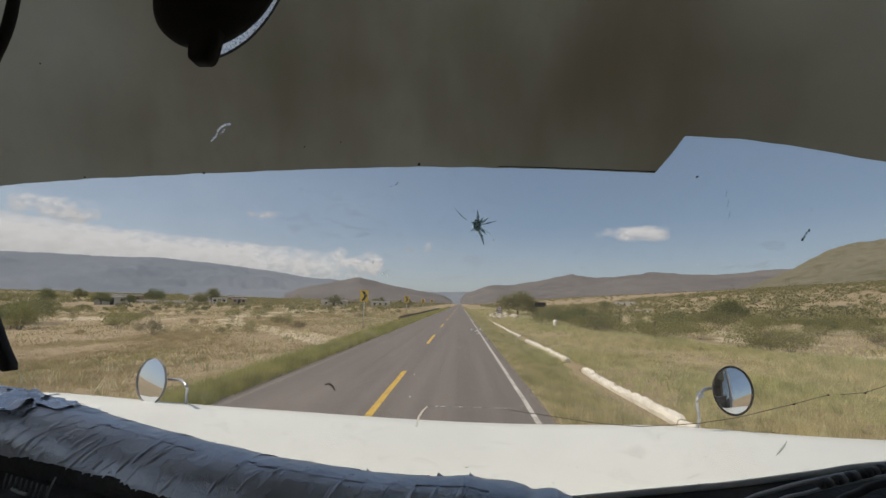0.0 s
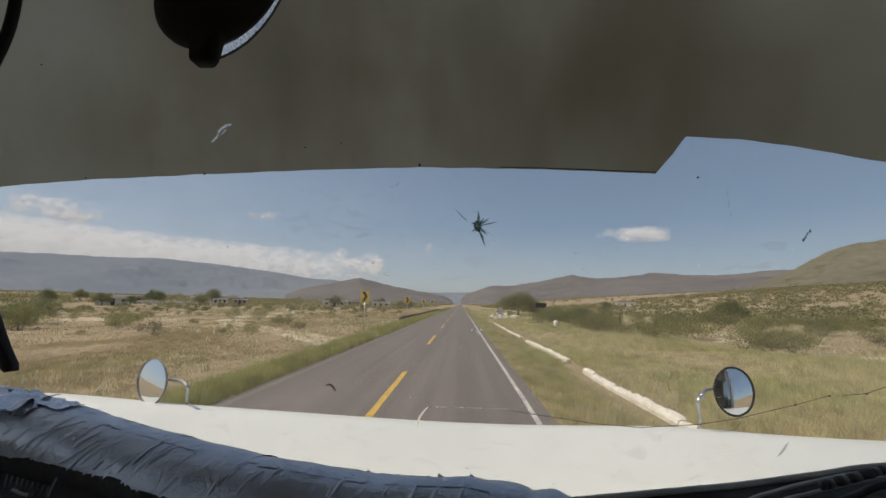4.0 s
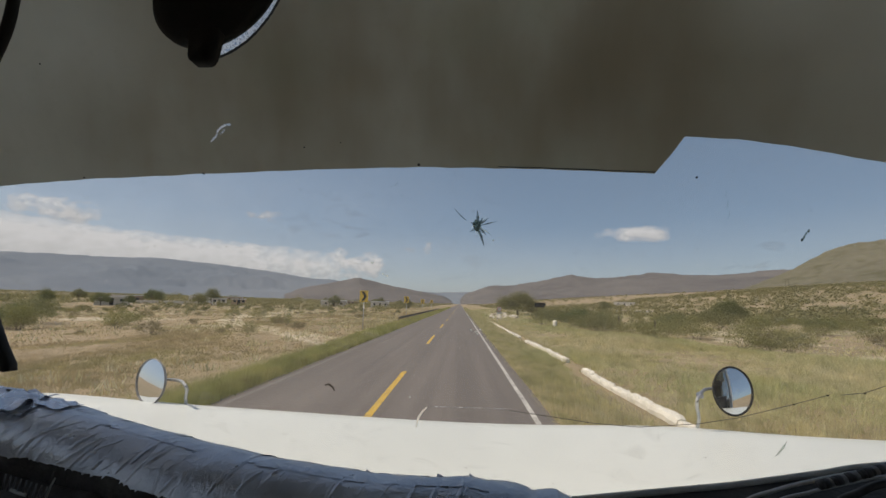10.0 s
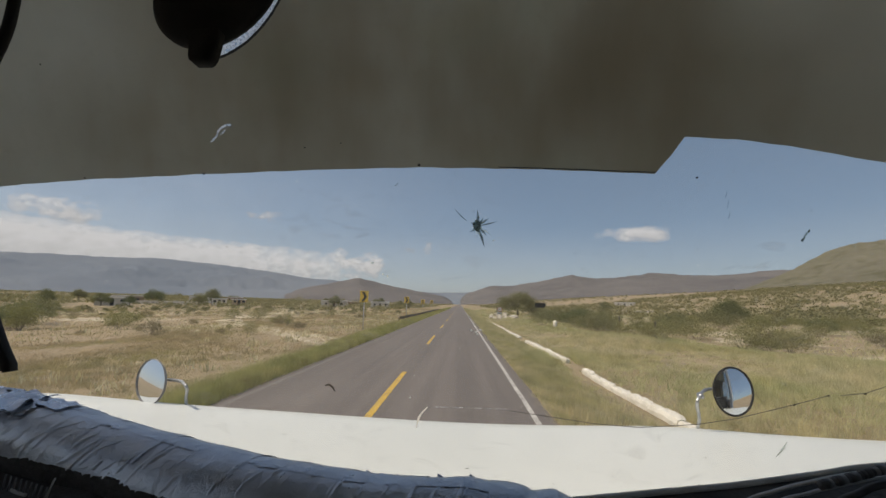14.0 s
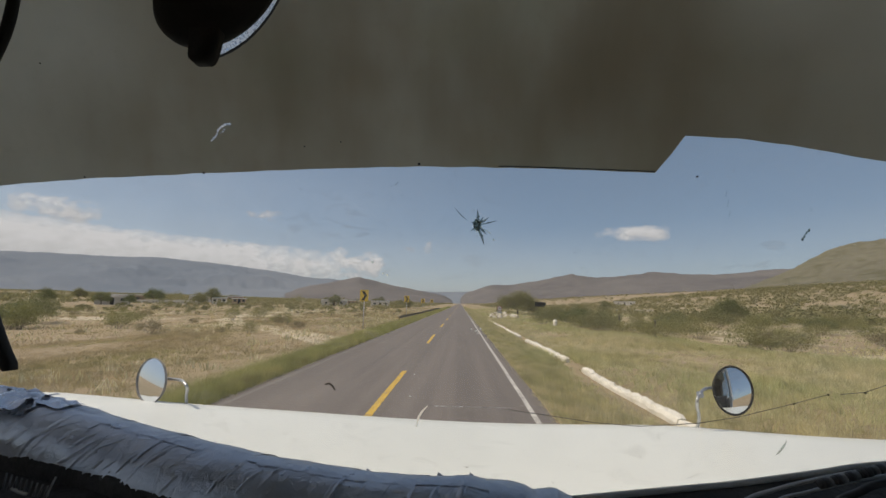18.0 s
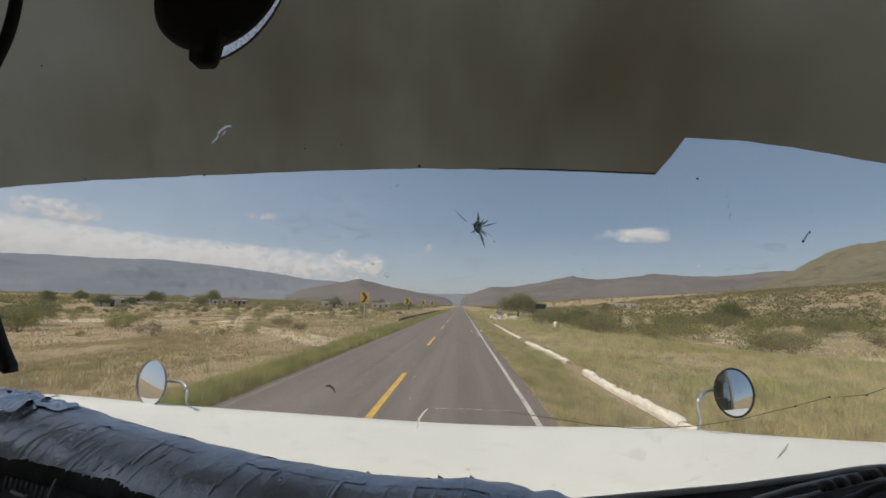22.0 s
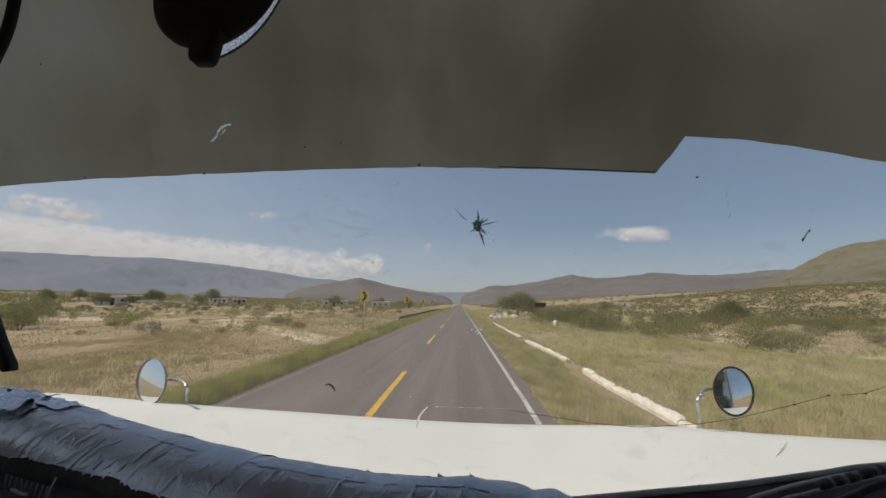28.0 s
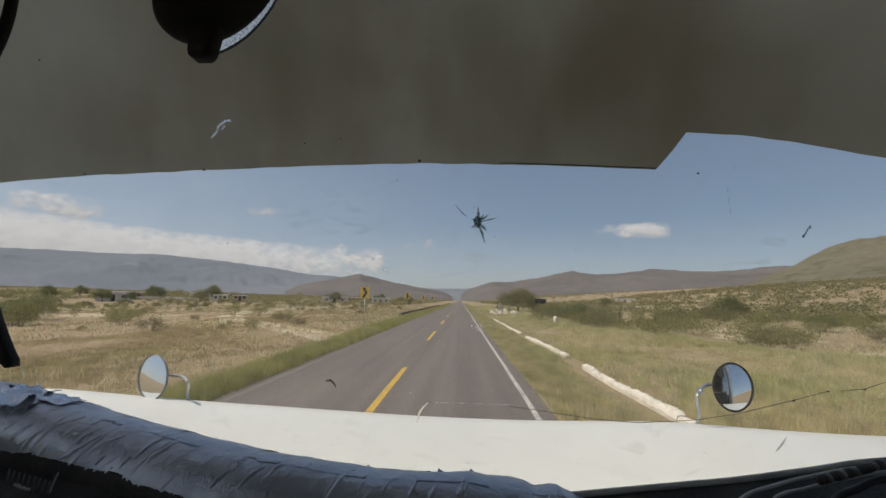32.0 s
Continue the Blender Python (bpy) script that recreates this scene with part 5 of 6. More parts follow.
# long crack running to the side
for run in ([(0.09, 2.010), (0.16, 2.002), (0.242, 1.992), (0.32, 1.989), (0.416, 2.000), (0.476, 2.014), (0.559, 2.043), (0.606, 2.061)], [(0.624, 2.0625), (0.657, 2.068), (0.688, 2.083), (0.738, 2.108), (0.85, 2.15)]):
    part("long_crack", ribbon(run, 0.0013), LINE_DARK, pane, "long thin crack across the glass")
for x, z in ((0.606, 2.061), (0.657, 2.067), (0.559, 2.043)):
    blot(x, z, 0.005, 0.0028, GRIME_AND_SLOT, "crack_knot", pane)
# dried insects, smears and specks
part("dried_insect", ribbon([(-0.245, 2.049), (-0.237, 2.051), (-0.231, 2.046), (-0.227, 2.038)], [0.002, 0.0042, 0.0038, 0.0018]), GRIME_AND_SLOT, pane, "black dried insect")
part("dried_smear", ribbon([(0.5575, 1.978), (0.5535, 1.967), (0.5495, 1.959), (0.544, 1.950)], [0.0006, 0.0045, 0.0034, 0.0008]), SMUDGE, pane, "grey feathery smear")
for x, z, w in ((-0.071, 2.427, 0.006), (-0.428, 2.407, 0.0045), (-0.617, 2.394, 0.0035), (0.372, 2.405, 0.004), (-0.66, 2.56, 0.003), (-0.26, 2.452, 0.003), (-0.1, 2.377, 0.002), (-0.11, 2.395, 0.0025), (-0.107, 2.398, 0.0025), (-0.118, 2.392, 0.002), (0.19, 2.287, 0.002), (-0.4, 2.29, 0.0025), (-0.42, 2.32, 0.002), (-0.2, 2.46, 0.0025)):
    blot(x, z, w, w * 0.8, GRIME_AND_SLOT, "speck", pane, lift=0.008)
for x, z in ((0.540, 2.318), (0.536, 2.309), (0.543, 2.322), (0.538, 2.313)):
    blot(x, z, 0.0035, 0.006, CRACK_TEAL, "splat", pane, "dark insect splat" if x == 0.540 else "")
for x, z, w in ((-0.153, 2.268, 0.006), (-0.134, 2.249, 0.004), (-0.128, 2.246, 0.005), (0.020, 2.155, 0.004), (0.028, 2.152, 0.005), (0.036, 2.156, 0.004), (0.031, 2.148, 0.004), (-0.09, 2.03, 0.004)):
    blot(x, z, w, w * 0.7, CRACK_LIGHT, "splat", pane)
blot(0.055, 2.308, 0.003, 0.0035, CRACK_LIGHT, "chip", pane)
for k in range(34):
    x, z = random.uniform(-0.8, 0.75), random.uniform(2.0, 2.40)
    blot(x, z, random.uniform(0.0010, 0.0024), random.uniform(0.0010, 0.0022), SMUDGE if k % 3 else CRACK_LIGHT, "speck", pane, points=6)
for k in range(3):
    part("scratch", ribbon([(0.42 + 0.004 * k, 2.385 - 0.016 * k), (0.419 + 0.004 * k, 2.375 - 0.016 * k)], 0.0006), SMUDGE, pane)


# round fender mirrors
def fender_mirror(cx, cz, fx_, side, tilt, oval, lean, bulge, up, thin, rim, y=1.38):
    e = new("fender_mirror")
    e.parent = truck
    e.empty_display_size = 0.05
    e["label"] = "round convex fender mirror with a black rim on a bent chrome arm"
    turn = Matrix.Translation((cx, y + 0.09, cz)) @ Euler((radians(90 - up), 0, radians(tilt)), "XYZ").to_matrix().to_4x4() @ Matrix.Rotation(radians(lean), 4, "Z") @ Matrix.Diagonal((oval, 1, 1, 1))
    rad = 0.0815
    for nm, prof, mt in (("mirror_glass", [(r, 0.001 + bulge * (1 - (r / (rad - 0.002)) ** 2)) for r in (0, 0.01, 0.02, 0.03, 0.04, 0.05, 0.06, 0.068, 0.074, rad - 0.002)], MIRROR),
                         ("rim", [(rad - thin, 0.001), (rad - thin * 0.6, 0.005), (rad, 0.005), (rad + 0.002, 0.0), (rad, -0.004), (rad - 0.012, -0.005)], rim),
                         ("housing", [(rad - 0.004, -0.003), (rad - 0.02, -0.014), (0.04, -0.03), (0, -0.034)], BLACK_PLASTIC)):
        bm = lathe(prof, 48)
        bmesh.ops.recalc_face_normals(bm, faces=bm.faces[:])
        for v in bm.verts:
            v.co = turn @ v.co
        part(nm, bm, mt, e)
    foot = (fx_ * 1.085, 1.497, hood_z(fx_ * 1.085, 1.497) - 0.004)
    if side > 0:
        part("arm", tube([foot, (fx_ * 1.06 + 0.008, y + 0.08, foot[2] + 0.045), (fx_ + 0.024, y + 0.034, cz - 0.032), (fx_ + 0.046, y + 0.05, cz - 0.006), (fx_ + 0.09, y + 0.09, cz + 0.003), (cx - 0.02, y + 0.132, cz)], 0.0052, 10, 34), STEEL, e, "bent chrome arm")
        part("bolt", tube([(fx_ + 0.044, y + 0.038, cz - 0.010), (fx_ + 0.046, y + 0.06, cz - 0.008)], 0.008, 8, 3), STEEL, e)
    else:
        part("arm", tube([foot, (fx_ * 1.06 - 0.003, y + 0.08, foot[2] + 0.04), (fx_ - 0.012, y + 0.012, cz - 0.006), (fx_ - 0.042, y + 0.03, cz + 0.012), (fx_ - 0.10, y + 0.08, cz + 0.008), (cx + 0.02, y + 0.132, cz)], 0.0052, 10, 34), STEEL, e, "bent chrome arm")
    bm = lathe([(0, 0.006), (0.007, 0.005), (0.010, 0.0), (0.010, -0.008)], 14)
    for v in bm.verts:
        v.co += Vector(foot)
    part("foot", bm, STEEL, e)


fender_mirror(0.942, 1.919, 0.763, 1, -4, 0.78, -14, 0.0075, 10.5, 0.006, BLACK_RUBBER)
fender_mirror(-1.130, 1.899, -0.928, -1, -12, 0.80, 24, 0.0034, 8.0, 0.0022, HOSE_BAND)
# curved scratch low on the glass, whitened and widened to hold a sun glint
part("curved_scratch", ribbon([(-0.079, 1.972), (-0.074, 1.992), (-0.067, 2.003), (-0.058, 2.012)], [0.0016, 0.0042, 0.0036, 0.0016], 0.005, False), SCRATCH, pane, "curved scratch with its sun glint painted white")
part("curved_scratch", ribbon([(-0.058, 2.012), (-0.039, 2.013), (0.028, 2.013), (0.095, 2.013)], [0.0009, 0.0009, 0.0009, 0.0005], 0.005, False), SMUDGE_PALE, pane)

# ---- inside the cab ----
dash = part("dashboard", box(-1.24, 1.18, 0.20, 0.60, 1.55, 1.80, 0.03), DASH_BLACK, truck, "black vinyl dashboard")
LIP = [(-1.2, 0.60, 1.90), (-0.1, 0.60, 1.90), (0.05, 0.602, 1.925), (0.159, 0.606, 1.937), (0.401, 0.638, 1.950), (0.664, 0.688, 1.967), (1.1, 0.66, 2.0)]
bm = bmesh.new()
prev = None
for x in np.linspace(-1.2, 1.1, 120):
    y, z = (float(np.interp(x, [q[0] for q in LIP], [q[i] for q in LIP])) for i in (1, 2))
    w = 0.0015 * noise.noise((x * 14, 2, 0))
    ring = [bm.verts.new(c) for c in ((x, y - 0.30, z - 0.15), (x, y - 0.05, z - 0.022 + w), (x, y - 0.012, z - 0.006 + w), (x, y - 0.004, z - 0.001 + w), (x, y, z - 0.005 + w), (x, y + 0.004, z - 0.03), (x, y + 0.002, z - 0.2))]
    if prev:
        for a in range(6):
            bm.faces.new((prev[a], ring[a], ring[a + 1], prev[a + 1]))
    prev = ring
part("dash_lip", bm, DASH_BLACK, dash, "worn black edge of the dashboard")
part("dash_trim", tube([(0.159, 0.600, 1.9345), (0.28, 0.616, 1.942), (0.401, 0.634, 1.9485), (0.53, 0.658, 1.9575), (0.664, 0.684, 1.9655), (0.95, 0.67, 1.988)], 0.0045, 8, 40), TRIM_GREY, dash, "worn grey trim strip")
bm = bmesh.new()
prev = None
for x in np.linspace(-1.22, 0.30, 60):
    z = 1.945 - 0.10 * float(ease((x + 0.55) / 0.75))
    ring = [bm.verts.new(c) for c in ((x, 0.22, z - 0.14), (x, 0.50, z - 0.03 + 0.006 * noise.noise((x * 9, 0, 0))), (x, 0.56, z - 0.006), (x, 0.64, z), (x, 0.66, z - 0.16))]
    if prev:
        for a in range(4):
            bm.faces.new((prev[a], ring[a], ring[a + 1], prev[a + 1]))
    prev = ring
part("dash_shelf", bm, DASH_BLACK, dash, "black shelf under the padded roll")
for i in range(9):
    f = i / 8
    top, low = (-0.603 + 0.057 * f, 0.543 + 0.003 * f, 1.964 - 0.015 * f), (-0.607 + 0.055 * f, 0.545 + 0.003 * f, 1.944 - 0.013 * f)
    part("vent_fin", tube([top, low], 0.0012, 6, 3), HOSE_BAND, dash)
part("strand", tube([(-0.536, 0.545, 1.961), (-0.544, 0.547, 1.944), (-0.549, 0.549, 1.930)], 0.0012, 6, 10), TRIM_GREY, dash, "pale loose strand")
part("strand", tube([(-0.595, 0.545, 1.945), (-0.585, 0.545, 1.941), (-0.574, 0.546, 1.938)], 0.002, 6, 8), TRIM_GREY, dash, "pale loose strand")
for pts, r, m in (
    ([(0.34, 0.56, 1.90), (0.382, 0.598, 1.937), (0.435, 0.600, 1.958), (0.488, 0.600, 1.972), (0.526, 0.599, 1.981), (0.578, 0.600, 1.989), (0.70, 0.602, 2.0)], 0.0026, GREY_CABLE),
    ([(0.38, 0.56, 1.90), (0.427, 0.600, 1.938), (0.473, 0.600, 1.955), (0.526, 0.600, 1.969), (0.578, 0.601, 1.979), (0.70, 0.602, 1.995)], 0.0022, GREY_CABLE),
    ([(0.46, 0.57, 1.90), (0.511, 0.604, 1.938), (0.542, 0.603, 1.956), (0.578, 0.602, 1.970), (0.70, 0.603, 1.99)], 0.0050, HOSE_DARK),
):
    part("cable", tube(pts, r, 8, 36), m, dash, "loose cable along the dashboard")
for i in range(18):
    f = i / 17
    bm = tube([(0.476 + 0.092 * f, 0.585, 1.971 + 0.0255 * f), (0.4830 + 0.092 * f, 0.585, 1.9728 + 0.0255 * f)], 0.0056 + 0.0004 * math.sin(i * 1.9), 12, 3)
    part("hose_rib", bm, HOSE_BAND if i in (2, 5, 8, 13, 15) else HOSE_DARK, dash)


# duct-taped roll along the foot of the windscreen
AXIS = [(-1.10, 0.690, 1.985), (-0.878, 0.676, 1.986), (-0.681, 0.645, 1.978), (-0.485, 0.617, 1.943), (-0.31, 0.589, 1.922), (-0.13, 0.579, 1.9035), (0.03, 0.587, 1.896), (0.157, 0.597, 1.872), (0.299, 0.612, 1.809)]
axis = smooth_path(AXIS, 400)


CREASES = [(random.uniform(0.0, 0.95), random.uniform(0.0, 1.6), random.uniform(0.008, 0.026), random.uniform(0.3, 0.8), random.uniform(0.0010, 0.0018), random.uniform(0.0004, 0.0014)) for _ in range(34)]


NEAR = [[c for c in CREASES if abs(c[0] - (b + 0.5) / 50) < 0.10] for b in range(51)]


def roll_radius(u, a):
    """The roll's radius, with slantwise creases that come and go."""
    r = 0.052 + 0.010 * float(ease(u * 1.6))
    r += 0.003 * math.exp(-((u - 0.733) / 0.016) ** 2) - 0.003 * math.exp(-((u - 0.815) / 0.010) ** 2) + 0.003 * math.exp(-((u - 0.842) / 0.010) ** 2)
    r += 0.0025 * noise.noise((u * 9, a * 1.0, 0)) + 0.0012 * noise.noise((u * 30, a * 2.2, 4)) + 0.0003 * noise.noise((u * 120, a * 7, 4))
    for cu, ca, slant, reach, wide, high in NEAR[min(max(int(u * 50), 0), 50)]:
        if abs(a - ca) < reach:
            off = (u - cu + slant * (a - ca)) / wide
            if abs(off) < 3:
                r += high * math.exp(-off * off) * (1 - ((a - ca) / reach) ** 2)
    return r


def roll_point(u, a, lift=0.0):
    """A point of the roll: u along it (0 to 1), a round it (radians from the top, towards the cab)."""
    i = min(max(u, 0), 1) * 399
    p = Vector(axis[int(i)]).lerp(Vector(axis[min(int(i) + 1, 399)]), i - int(i))
    d = Vector(axis[min(int(i) + 4, 399)] - axis[max(int(i) - 4, 0)]).normalized()
    out = Vector((0, -1, 0))
    out = (out - d * out.dot(d)).normalized()
    up = d.cross(out)
    if up.z < 0:
        up = -up
    return p + (roll_radius(u, a) + lift) * (math.cos(a) * up + math.sin(a) * out)


roll = thing("taped_roll", (0, 0, 0), "padded roll wrapped in wrinkled silver duct tape on the dashboard", "padded roll")
SHEAR = 0.016  # the mesh follows the slant of the creases


def tape_end(u):
    """How far round the roll the tape reaches; its edge is ragged."""
    return 1.32 - 0.40 * float(ease((u - 0.60) / 0.10)) + 0.42 * float(ease((0.39 - u) / 0.14)) + 0.10 * noise.noise((u * 38, 0.3, 0)) + 0.035 * noise.noise((u * 170, 0.9, 0)) + 0.10 * max(0.0, noise.noise((u * 330, 2.9, 0)))


def wrap(name, u0, u1, a0, a1, n1, n2, lift, material):
    """A skin over part of the roll; a1 None ends it where the tape ends."""
    v = []
    for i in range(n1):
        for j in range(n2):
            u = u0 + (u1 - u0) * i / (n1 - 1)
            a = a0 + ((tape_end(u) if a1 is None else a1) - a0) * j / (n2 - 1)
            v.append(roll_point(u - SHEAR * a, a, lift))
    return part(name, mesh_of(name, v, grid_faces(n1, n2), material, True), material, roll)


# black below the ragged tape end stands in for shade and wear
wrap("core", 0, 1, -math.pi, math.pi, 500, 60, -0.0008, DASH_BLACK)["label"] = "core of the roll, black for its shaded and worn underside"
wrap("tape_cover", 0, 1, -2.7, None, 1500, 90, 0.0, TAPE)


def tape_strip(u0, w, slant, a0, lift, m1, m2, seed):
    """One strip of tape round the roll, slanting, with ragged edges and lifted corners."""
    sv = []
    for i in range(m1):
        e = abs(i / (m1 - 1) - 0.5) * 2
        for j in range(m2):
            f = j / (m2 - 1)
            rag = 0.0016 * noise.noise((seed * 3.1, f * 11, i)) if e > 0.9 else 0.0
            curl = 0.0016 * max(0.0, e - 0.75) * 4 * max(0.0, noise.noise((seed * 2.2, f * 5, i * 0.01)))
            u = u0 + w * i / (m1 - 1)
            a = a0 + (tape_end(u + seed * 0.37) - 0.03 - a0) * f
            sv.append(roll_point(u - SHEAR * a - slant * f + rag, a, lift + curl))
    return part("tape_strip", mesh_of("tape_strip", sv, grid_faces(m1, m2), TAPE, True), TAPE, roll)


u = 0.02
k = 0
while u < 0.94:
    tape_strip(u, random.uniform(0.05, 0.07), random.uniform(-0.02, 0.005), random.uniform(-2.6, -2.0), 0.0005 + 0.0003 * (k % 3), 90, 70, k + 1)
    u += random.uniform(0.07, 0.11)
    k += 1
# strips laid lengthwise near the crest, puckered where they bend
for u0, u1, a0, w, sd in ((0.33, 0.62, 0.10, 0.36, 51), (0.52, 0.86, 0.12, 0.40, 52), (0.10, 0.31, -0.3, 0.5, 53)):
    sv = []
    n1, n2 = 260, 12
    for i in range(n1):
        f = i / (n1 - 1)
        for j in range(n2):
            a = a0 + w * j / (n2 - 1) + 0.06 * noise.noise((f * 5, sd, 0)) + 0.02 * noise.noise((f * 40, sd, j // 11))
            pk = 0.0012 * max(0.0, noise.noise((f * 46, j * 0.25, sd)))
            sv.append(roll_point(u0 + (u1 - u0) * f, a - 0.2, 0.0009 + pk))
    part("tape_strip", mesh_of("tape_strip", sv, grid_faces(n1, n2), TAPE, True), TAPE, roll)


def wrinkle(path, wide, high):
    """A raised fold of the tape along a path of (along, round) on the roll."""
    pts = smooth_path([(p, q, 0) for p, q in path], 26)
    v = []
    for i, (p, q, _) in enumerate(pts.tolist()):
        f = i / 25
        grow = math.sin(math.pi * min(1.0, 0.06 + 0.94 * f)) ** 0.6 if f < 0.97 else 0.0
        for j in range(9):
            t = -1 + j / 4
            s = (t + 0.4) / (0.6 if t < -0.4 else 1.4)  # steep on one side, gentle on the other
            v.append(roll_point(p + wide * (0.4 + 0.6 * grow) * t / 1.48, q, -0.0004 + high * grow * (0.85 + 0.3 * noise.noise((p * 90, q * 3, 1))) * (1 - abs(s)) ** 1.3))
    part("tape_wrinkle", mesh_of("tape_wrinkle", v, grid_faces(26, 9), TAPE, True), TAPE, roll)


FOLDS = [
    [(0.333, 1.04), (0.336, 0.76), (0.343, 0.43)], [(0.351, 1.23), (0.358, 0.84), (0.368, 0.62), (0.376, 0.29)],
    [(0.393, 1.17), (0.398, 0.84), (0.404, 0.45)], [(0.409, 1.15), (0.416, 0.76), (0.424, 0.20)],
    [(0.449, 1.26), (0.456, 0.90), (0.459, 0.32)], [(0.494, 1.10), (0.500, 0.60)], [(0.519, 0.98), (0.524, 0.70), (0.531, 0.40)],
    [(0.541, 0.48), (0.549, 0.18)], [(0.566, 0.56), (0.570, 0.27)], [(0.581, 0.84), (0.585, 0.50)],
    [(0.328, 1.40), (0.335, 1.25), (0.341, 1.01)], [(0.366, 1.25), (0.370, 1.0)], [(0.286, 1.29), (0.297, 0.95)],
    [(0.308, 1.38), (0.314, 1.0)], [(0.376, 1.2), (0.386, 0.9)], [(0.270, 1.4), (0.283, 0.8)], [(0.258, 1.2), (0.272, 0.5)],
    [(0.624, 0.7), (0.632, 0.2)], [(0.663, 0.8), (0.670, 0.3)], [(0.72, 0.7), (0.727, 0.25)],
]
u = 0.20
while u < 0.86:
    a1, a0 = random.uniform(0.55, 1.2), random.uniform(-0.25, 0.35)
    lean = random.uniform(0.010, 0.022) * (a1 - a0)
    FOLDS.append([(u, a1), (u + 0.35 * lean, 0.6 * a1 + 0.4 * a0), (u + lean, a0)])
    u += random.uniform(0.03, 0.055)
for k, f in enumerate(FOLDS):
    wrinkle(f, 0.0060 + 0.0014 * math.sin(k * 2.1), 0.0022 + 0.0006 * math.sin(k * 1.3))
wrinkle([(0.278, 1.50), (0.296, 0.95), (0.316, 0.34), (0.318, -0.3)], 0.005, 0.0022)
for u, s in ((0.30, 0.8), (0.36, 0.6), (0.45, 0.8), (0.62, 1.0), (0.70, 1.3), (0.735, 1.0), (0.78, 0.8), (0.52, 0.6), (0.265, 1.2), (0.285, 0.7), (0.325, 0.9), (0.385, 0.6), (0.41, 0.8), (0.48, 0.6), (0.56, 0.7), (0.59, 0.5), (0.655, 0.8), (0.76, 0.7)):
    a, b, c = roll_point(u, -0.35), roll_point(u + 0.006 * s, -0.3), roll_point(u + 0.001, -0.40, 0.0035 * s)
    bm = bmesh.new()
    bm.faces.new([bm.verts.new(q) for q in (a, b, c)])
    bmesh.ops.solidify(bm, geom=bm.faces[:], thickness=0.0005)
    part("torn_tag", bm, TAPE, roll, smooth=False)
sv = []
for i in range(24):
    for j in range(12):
        x = -0.82 + 0.15 * i / 23
        y = 0.585 + 0.085 * j / 11
        sv.append((x, y, 2.043 + 0.012 * noise.noise((x * 34, y * 46, 0)) + 0.005 * noise.noise((x * 90, y * 110, 3)) - 0.16 * max(0, x + 0.72) + 0.05 * (y - 0.62)))
part("loose_flap", mesh_of("loose_flap", sv, grid_faces(24, 12), TAPE_LIT, True), TAPE_LIT, roll, "loose crumpled end of tape")
for pts, r in (([(-0.75, 0.42, 1.86), (-0.62, 0.46, 1.862), (-0.5, 0.47, 1.83), (-0.42, 0.46, 1.80)], 0.006), ([(-0.8, 0.4, 1.88), (-0.66, 0.44, 1.88), (-0.55, 0.46, 1.85), (-0.46, 0.42, 1.79)], 0.004)):
    part("cable", tube(pts, r, 8, 24), GREY_CABLE, dash, "loose cable along the dashboard")

for k, (u0, u1, a0, a1) in enumerate(((0.17, 0.235, -0.55, 0.25), (0.20, 0.262, 0.1, 0.75), (0.175, 0.215, 0.5, 1.1), (0.235, 0.285, -0.35, 0.3))):
    sv = []
    for i in range(20):
        for j in range(14):
            u, a = u0 + (u1 - u0) * i / 19, a0 + (a1 - a0) * j / 13
            crumple = 0.0045 * noise.noise((u * 95, a * 5.0, k * 3.7)) + 0.002 * noise.noise((u * 260, a * 13, k))
            sv.append(roll_point(u, a, 0.0035 + crumple))
    part("tape_scrap", mesh_of("tape_scrap", sv, grid_faces(20, 14), TAPE_LIT, True), TAPE_LIT, roll, "crumpled shiny scrap of tape, coloured as if lit")
# black strip laid on the tape for the darkness inside a slot
bm = tube([roll_point(0.185, -0.2, 0.006), roll_point(0.205, -0.05, 0.006), roll_point(0.226, -0.15, 0.005)], 0.0045, 8, 12, True, 0.001)
part("tear", bm, GRIME_AND_SLOT, roll, "dark of a slot in the tape, drawn as a black strip")

# suction cup mount on the glass
cup = thing("suction_mount", (-0.3494, 0.492, 2.650), "black round suction mount with a tab stuck to the windscreen", "phone mount")
tilt_m = Euler((radians(90 + 7), 0, radians(2.6)), "XYZ").to_matrix()
for nm, prof, mt, off in (("cup", [(0.0, 0.016), (0.05, 0.014), (0.076, 0.004), (0.0825, -0.004), (0.0825, -0.012), (0.03, -0.02), (0.02, -0.075), (0, -0.075)], BLACK_RUBBER, (0, 0, 0)),
                          ("suction_disc", [(0.0, -0.066), (0.018, -0.065), (0.026, -0.070), (0.026, -0.074), (0, -0.076)], BLACK_RUBBER, (0, 0, 0))):
    bm = lathe(prof, 72)
    bmesh.ops.recalc_face_normals(bm, faces=bm.faces[:])
    for v in bm.verts:
        v.co = tilt_m @ (v.co * 1.08) + Vector(off)
        v.co.z += 0.4 * v.co.x
    part(nm, bm, mt, cup)
bm = bmesh.new()
outline = [(-0.024, -0.060), (-0.022, -0.084), (-0.0215, -0.098), (-0.019, -0.1045), (-0.013, -0.1075), (0.012, -0.1075), (0.018, -0.105), (0.0225, -0.099), (0.026, -0.086), (0.031, -0.060)]
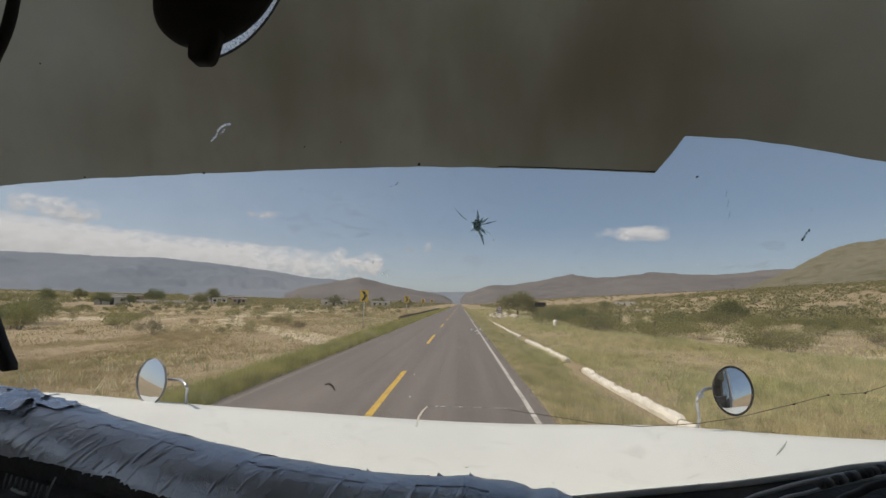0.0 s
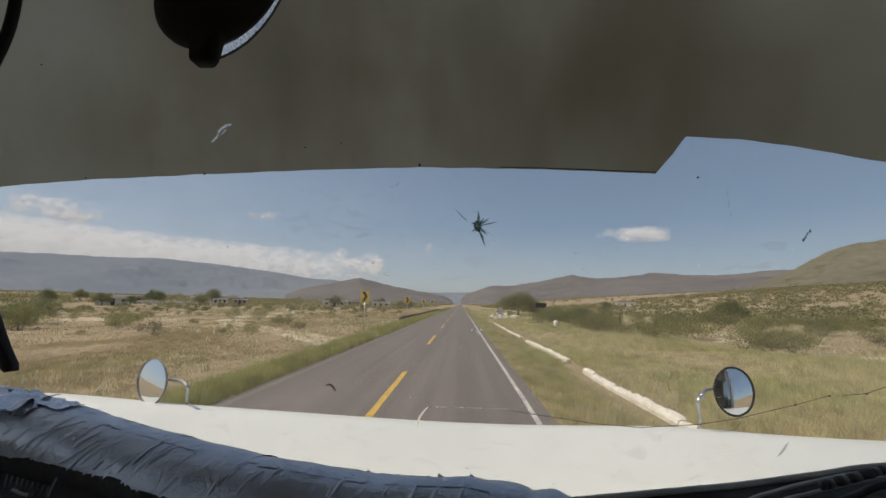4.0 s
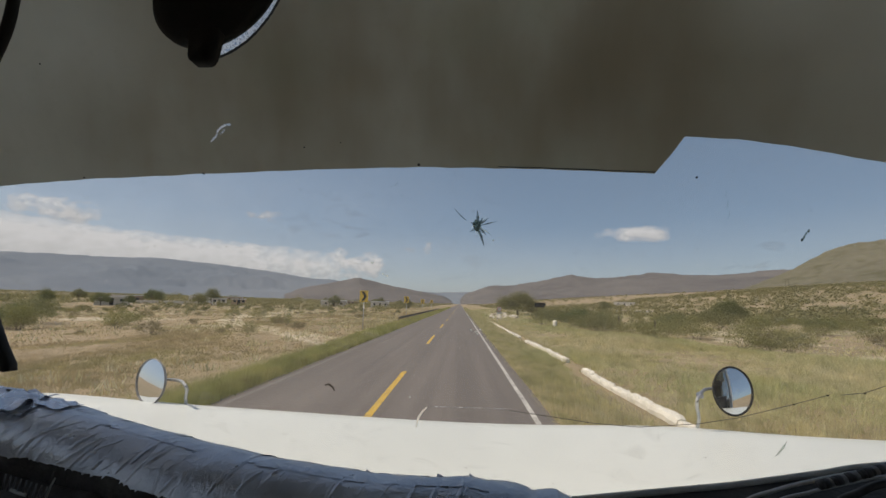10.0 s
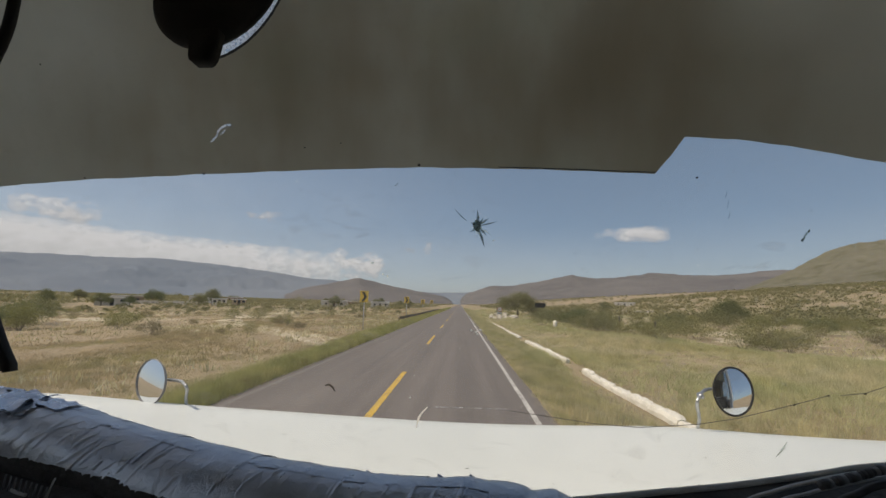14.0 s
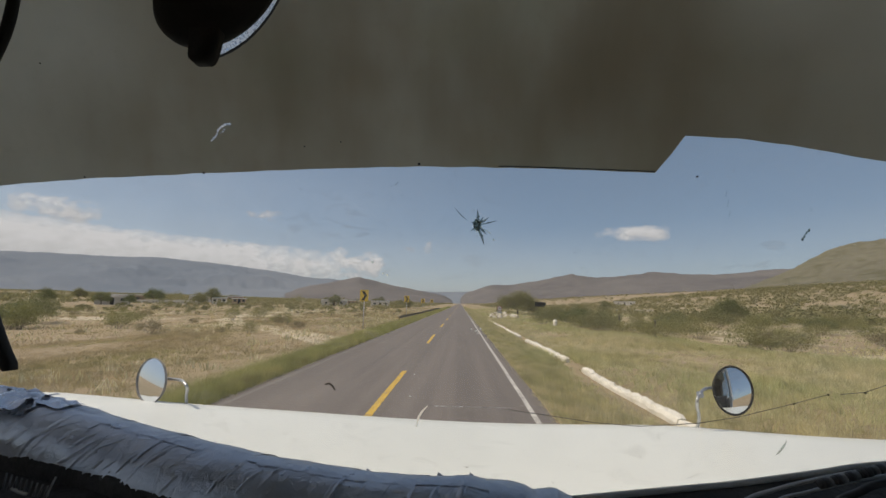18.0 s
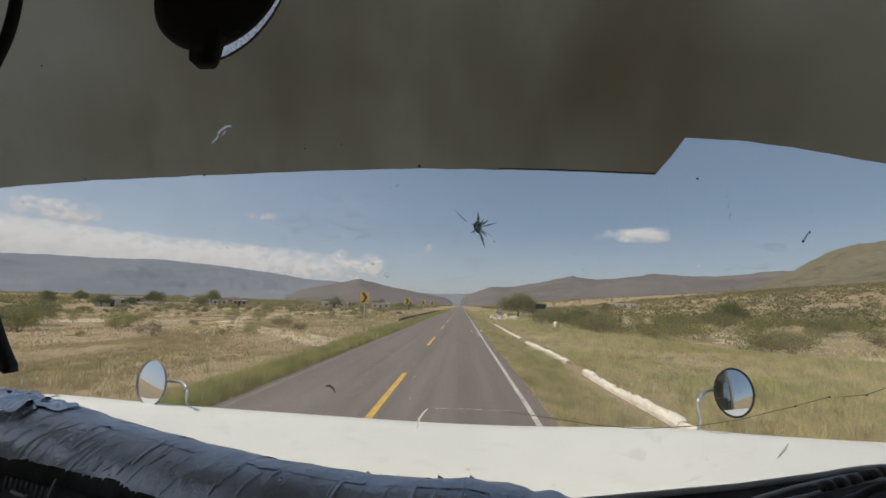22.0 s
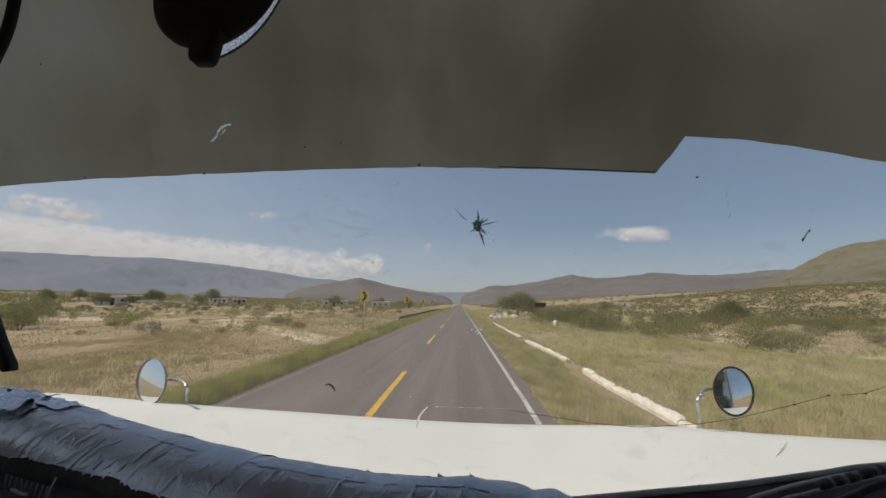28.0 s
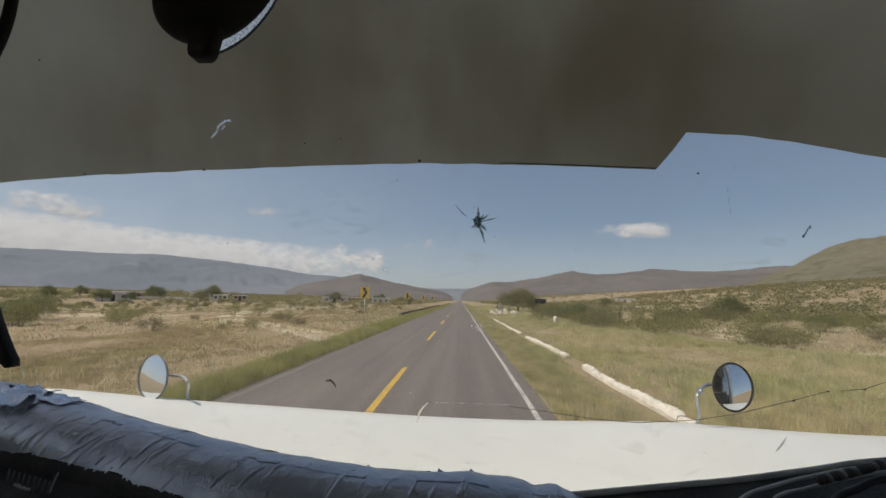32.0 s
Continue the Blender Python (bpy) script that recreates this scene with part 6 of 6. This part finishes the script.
front = bm.faces.new([bm.verts.new((0.74 * x - 0.0045, -0.012, z - 0.026)) for x, z in outline])
back = bmesh.ops.extrude_face_region(bm, geom=[front])
for v in back["geom"]:
    if isinstance(v, bmesh.types.BMVert):
        v.co.y += 0.016
bmesh.ops.recalc_face_normals(bm, faces=bm.faces[:])
part("release_tab", bm, BLACK_RUBBER, cup)

# black cable hanging beside the windscreen, and a black lever
c = thing("hanging_cable", (0, 0, 0), "black cable hanging down inside the windscreen", "cable")
part("wire", tube([(-0.55, 0.428, 2.80), (-0.558, 0.424, 2.609), (-0.564, 0.430, 2.567), (-0.571, 0.434, 2.535), (-0.582, 0.437, 2.505), (-0.603, 0.441, 2.475), (-0.66, 0.443, 2.44)], 0.006, 10, 40), BLACK_RUBBER, c)
part("clip", box(-0.556, -0.544, 0.42, 0.436, 2.80, 2.822, 0.003), BLACK_PLASTIC, c)
lv = thing("lever", (0, 0, 0), "black plastic lever with a rounded flat tip beside the windscreen", "lever")
bm = bmesh.new()
pts = smooth_path([(-0.640, 0.475, 2.30), (-0.606, 0.478, 2.22), (-0.590, 0.481, 2.175), (-0.574, 0.486, 2.135), (-0.560, 0.490, 2.107)], 22)
rings = []
for i, p in enumerate(pts):
    f = i / 21
    w = 0.0105 - 0.0012 * f - (0.005 if i == 21 else 0.003 if i == 20 else 0)
    t = 0.006
    rings.append([bm.verts.new(Vector(p) + Vector((sx * w, sy * t, sx * w * 0.15))) for sx, sy in ((-1, -0.6), (-0.8, -1), (0.8, -1), (1, -0.6), (1, 0.6), (0.8, 1), (-0.8, 1), (-1, 0.6))])
for a, b in zip(rings, rings[1:]):
    for q in range(8):
        bm.faces.new((a[q], a[(q + 1) % 8], b[(q + 1) % 8], b[q]))
bm.faces.new(rings[-1])
bm.faces.new(rings[0][::-1])
part("blade", bm, BLACK_PLASTIC, lv)
part("hinge", tube([(-0.66, 0.475, 2.30), (-0.70, 0.475, 2.36), (-1.21, 0.475, 2.40)], 0.012, 10, 12), BLACK_PLASTIC, lv)
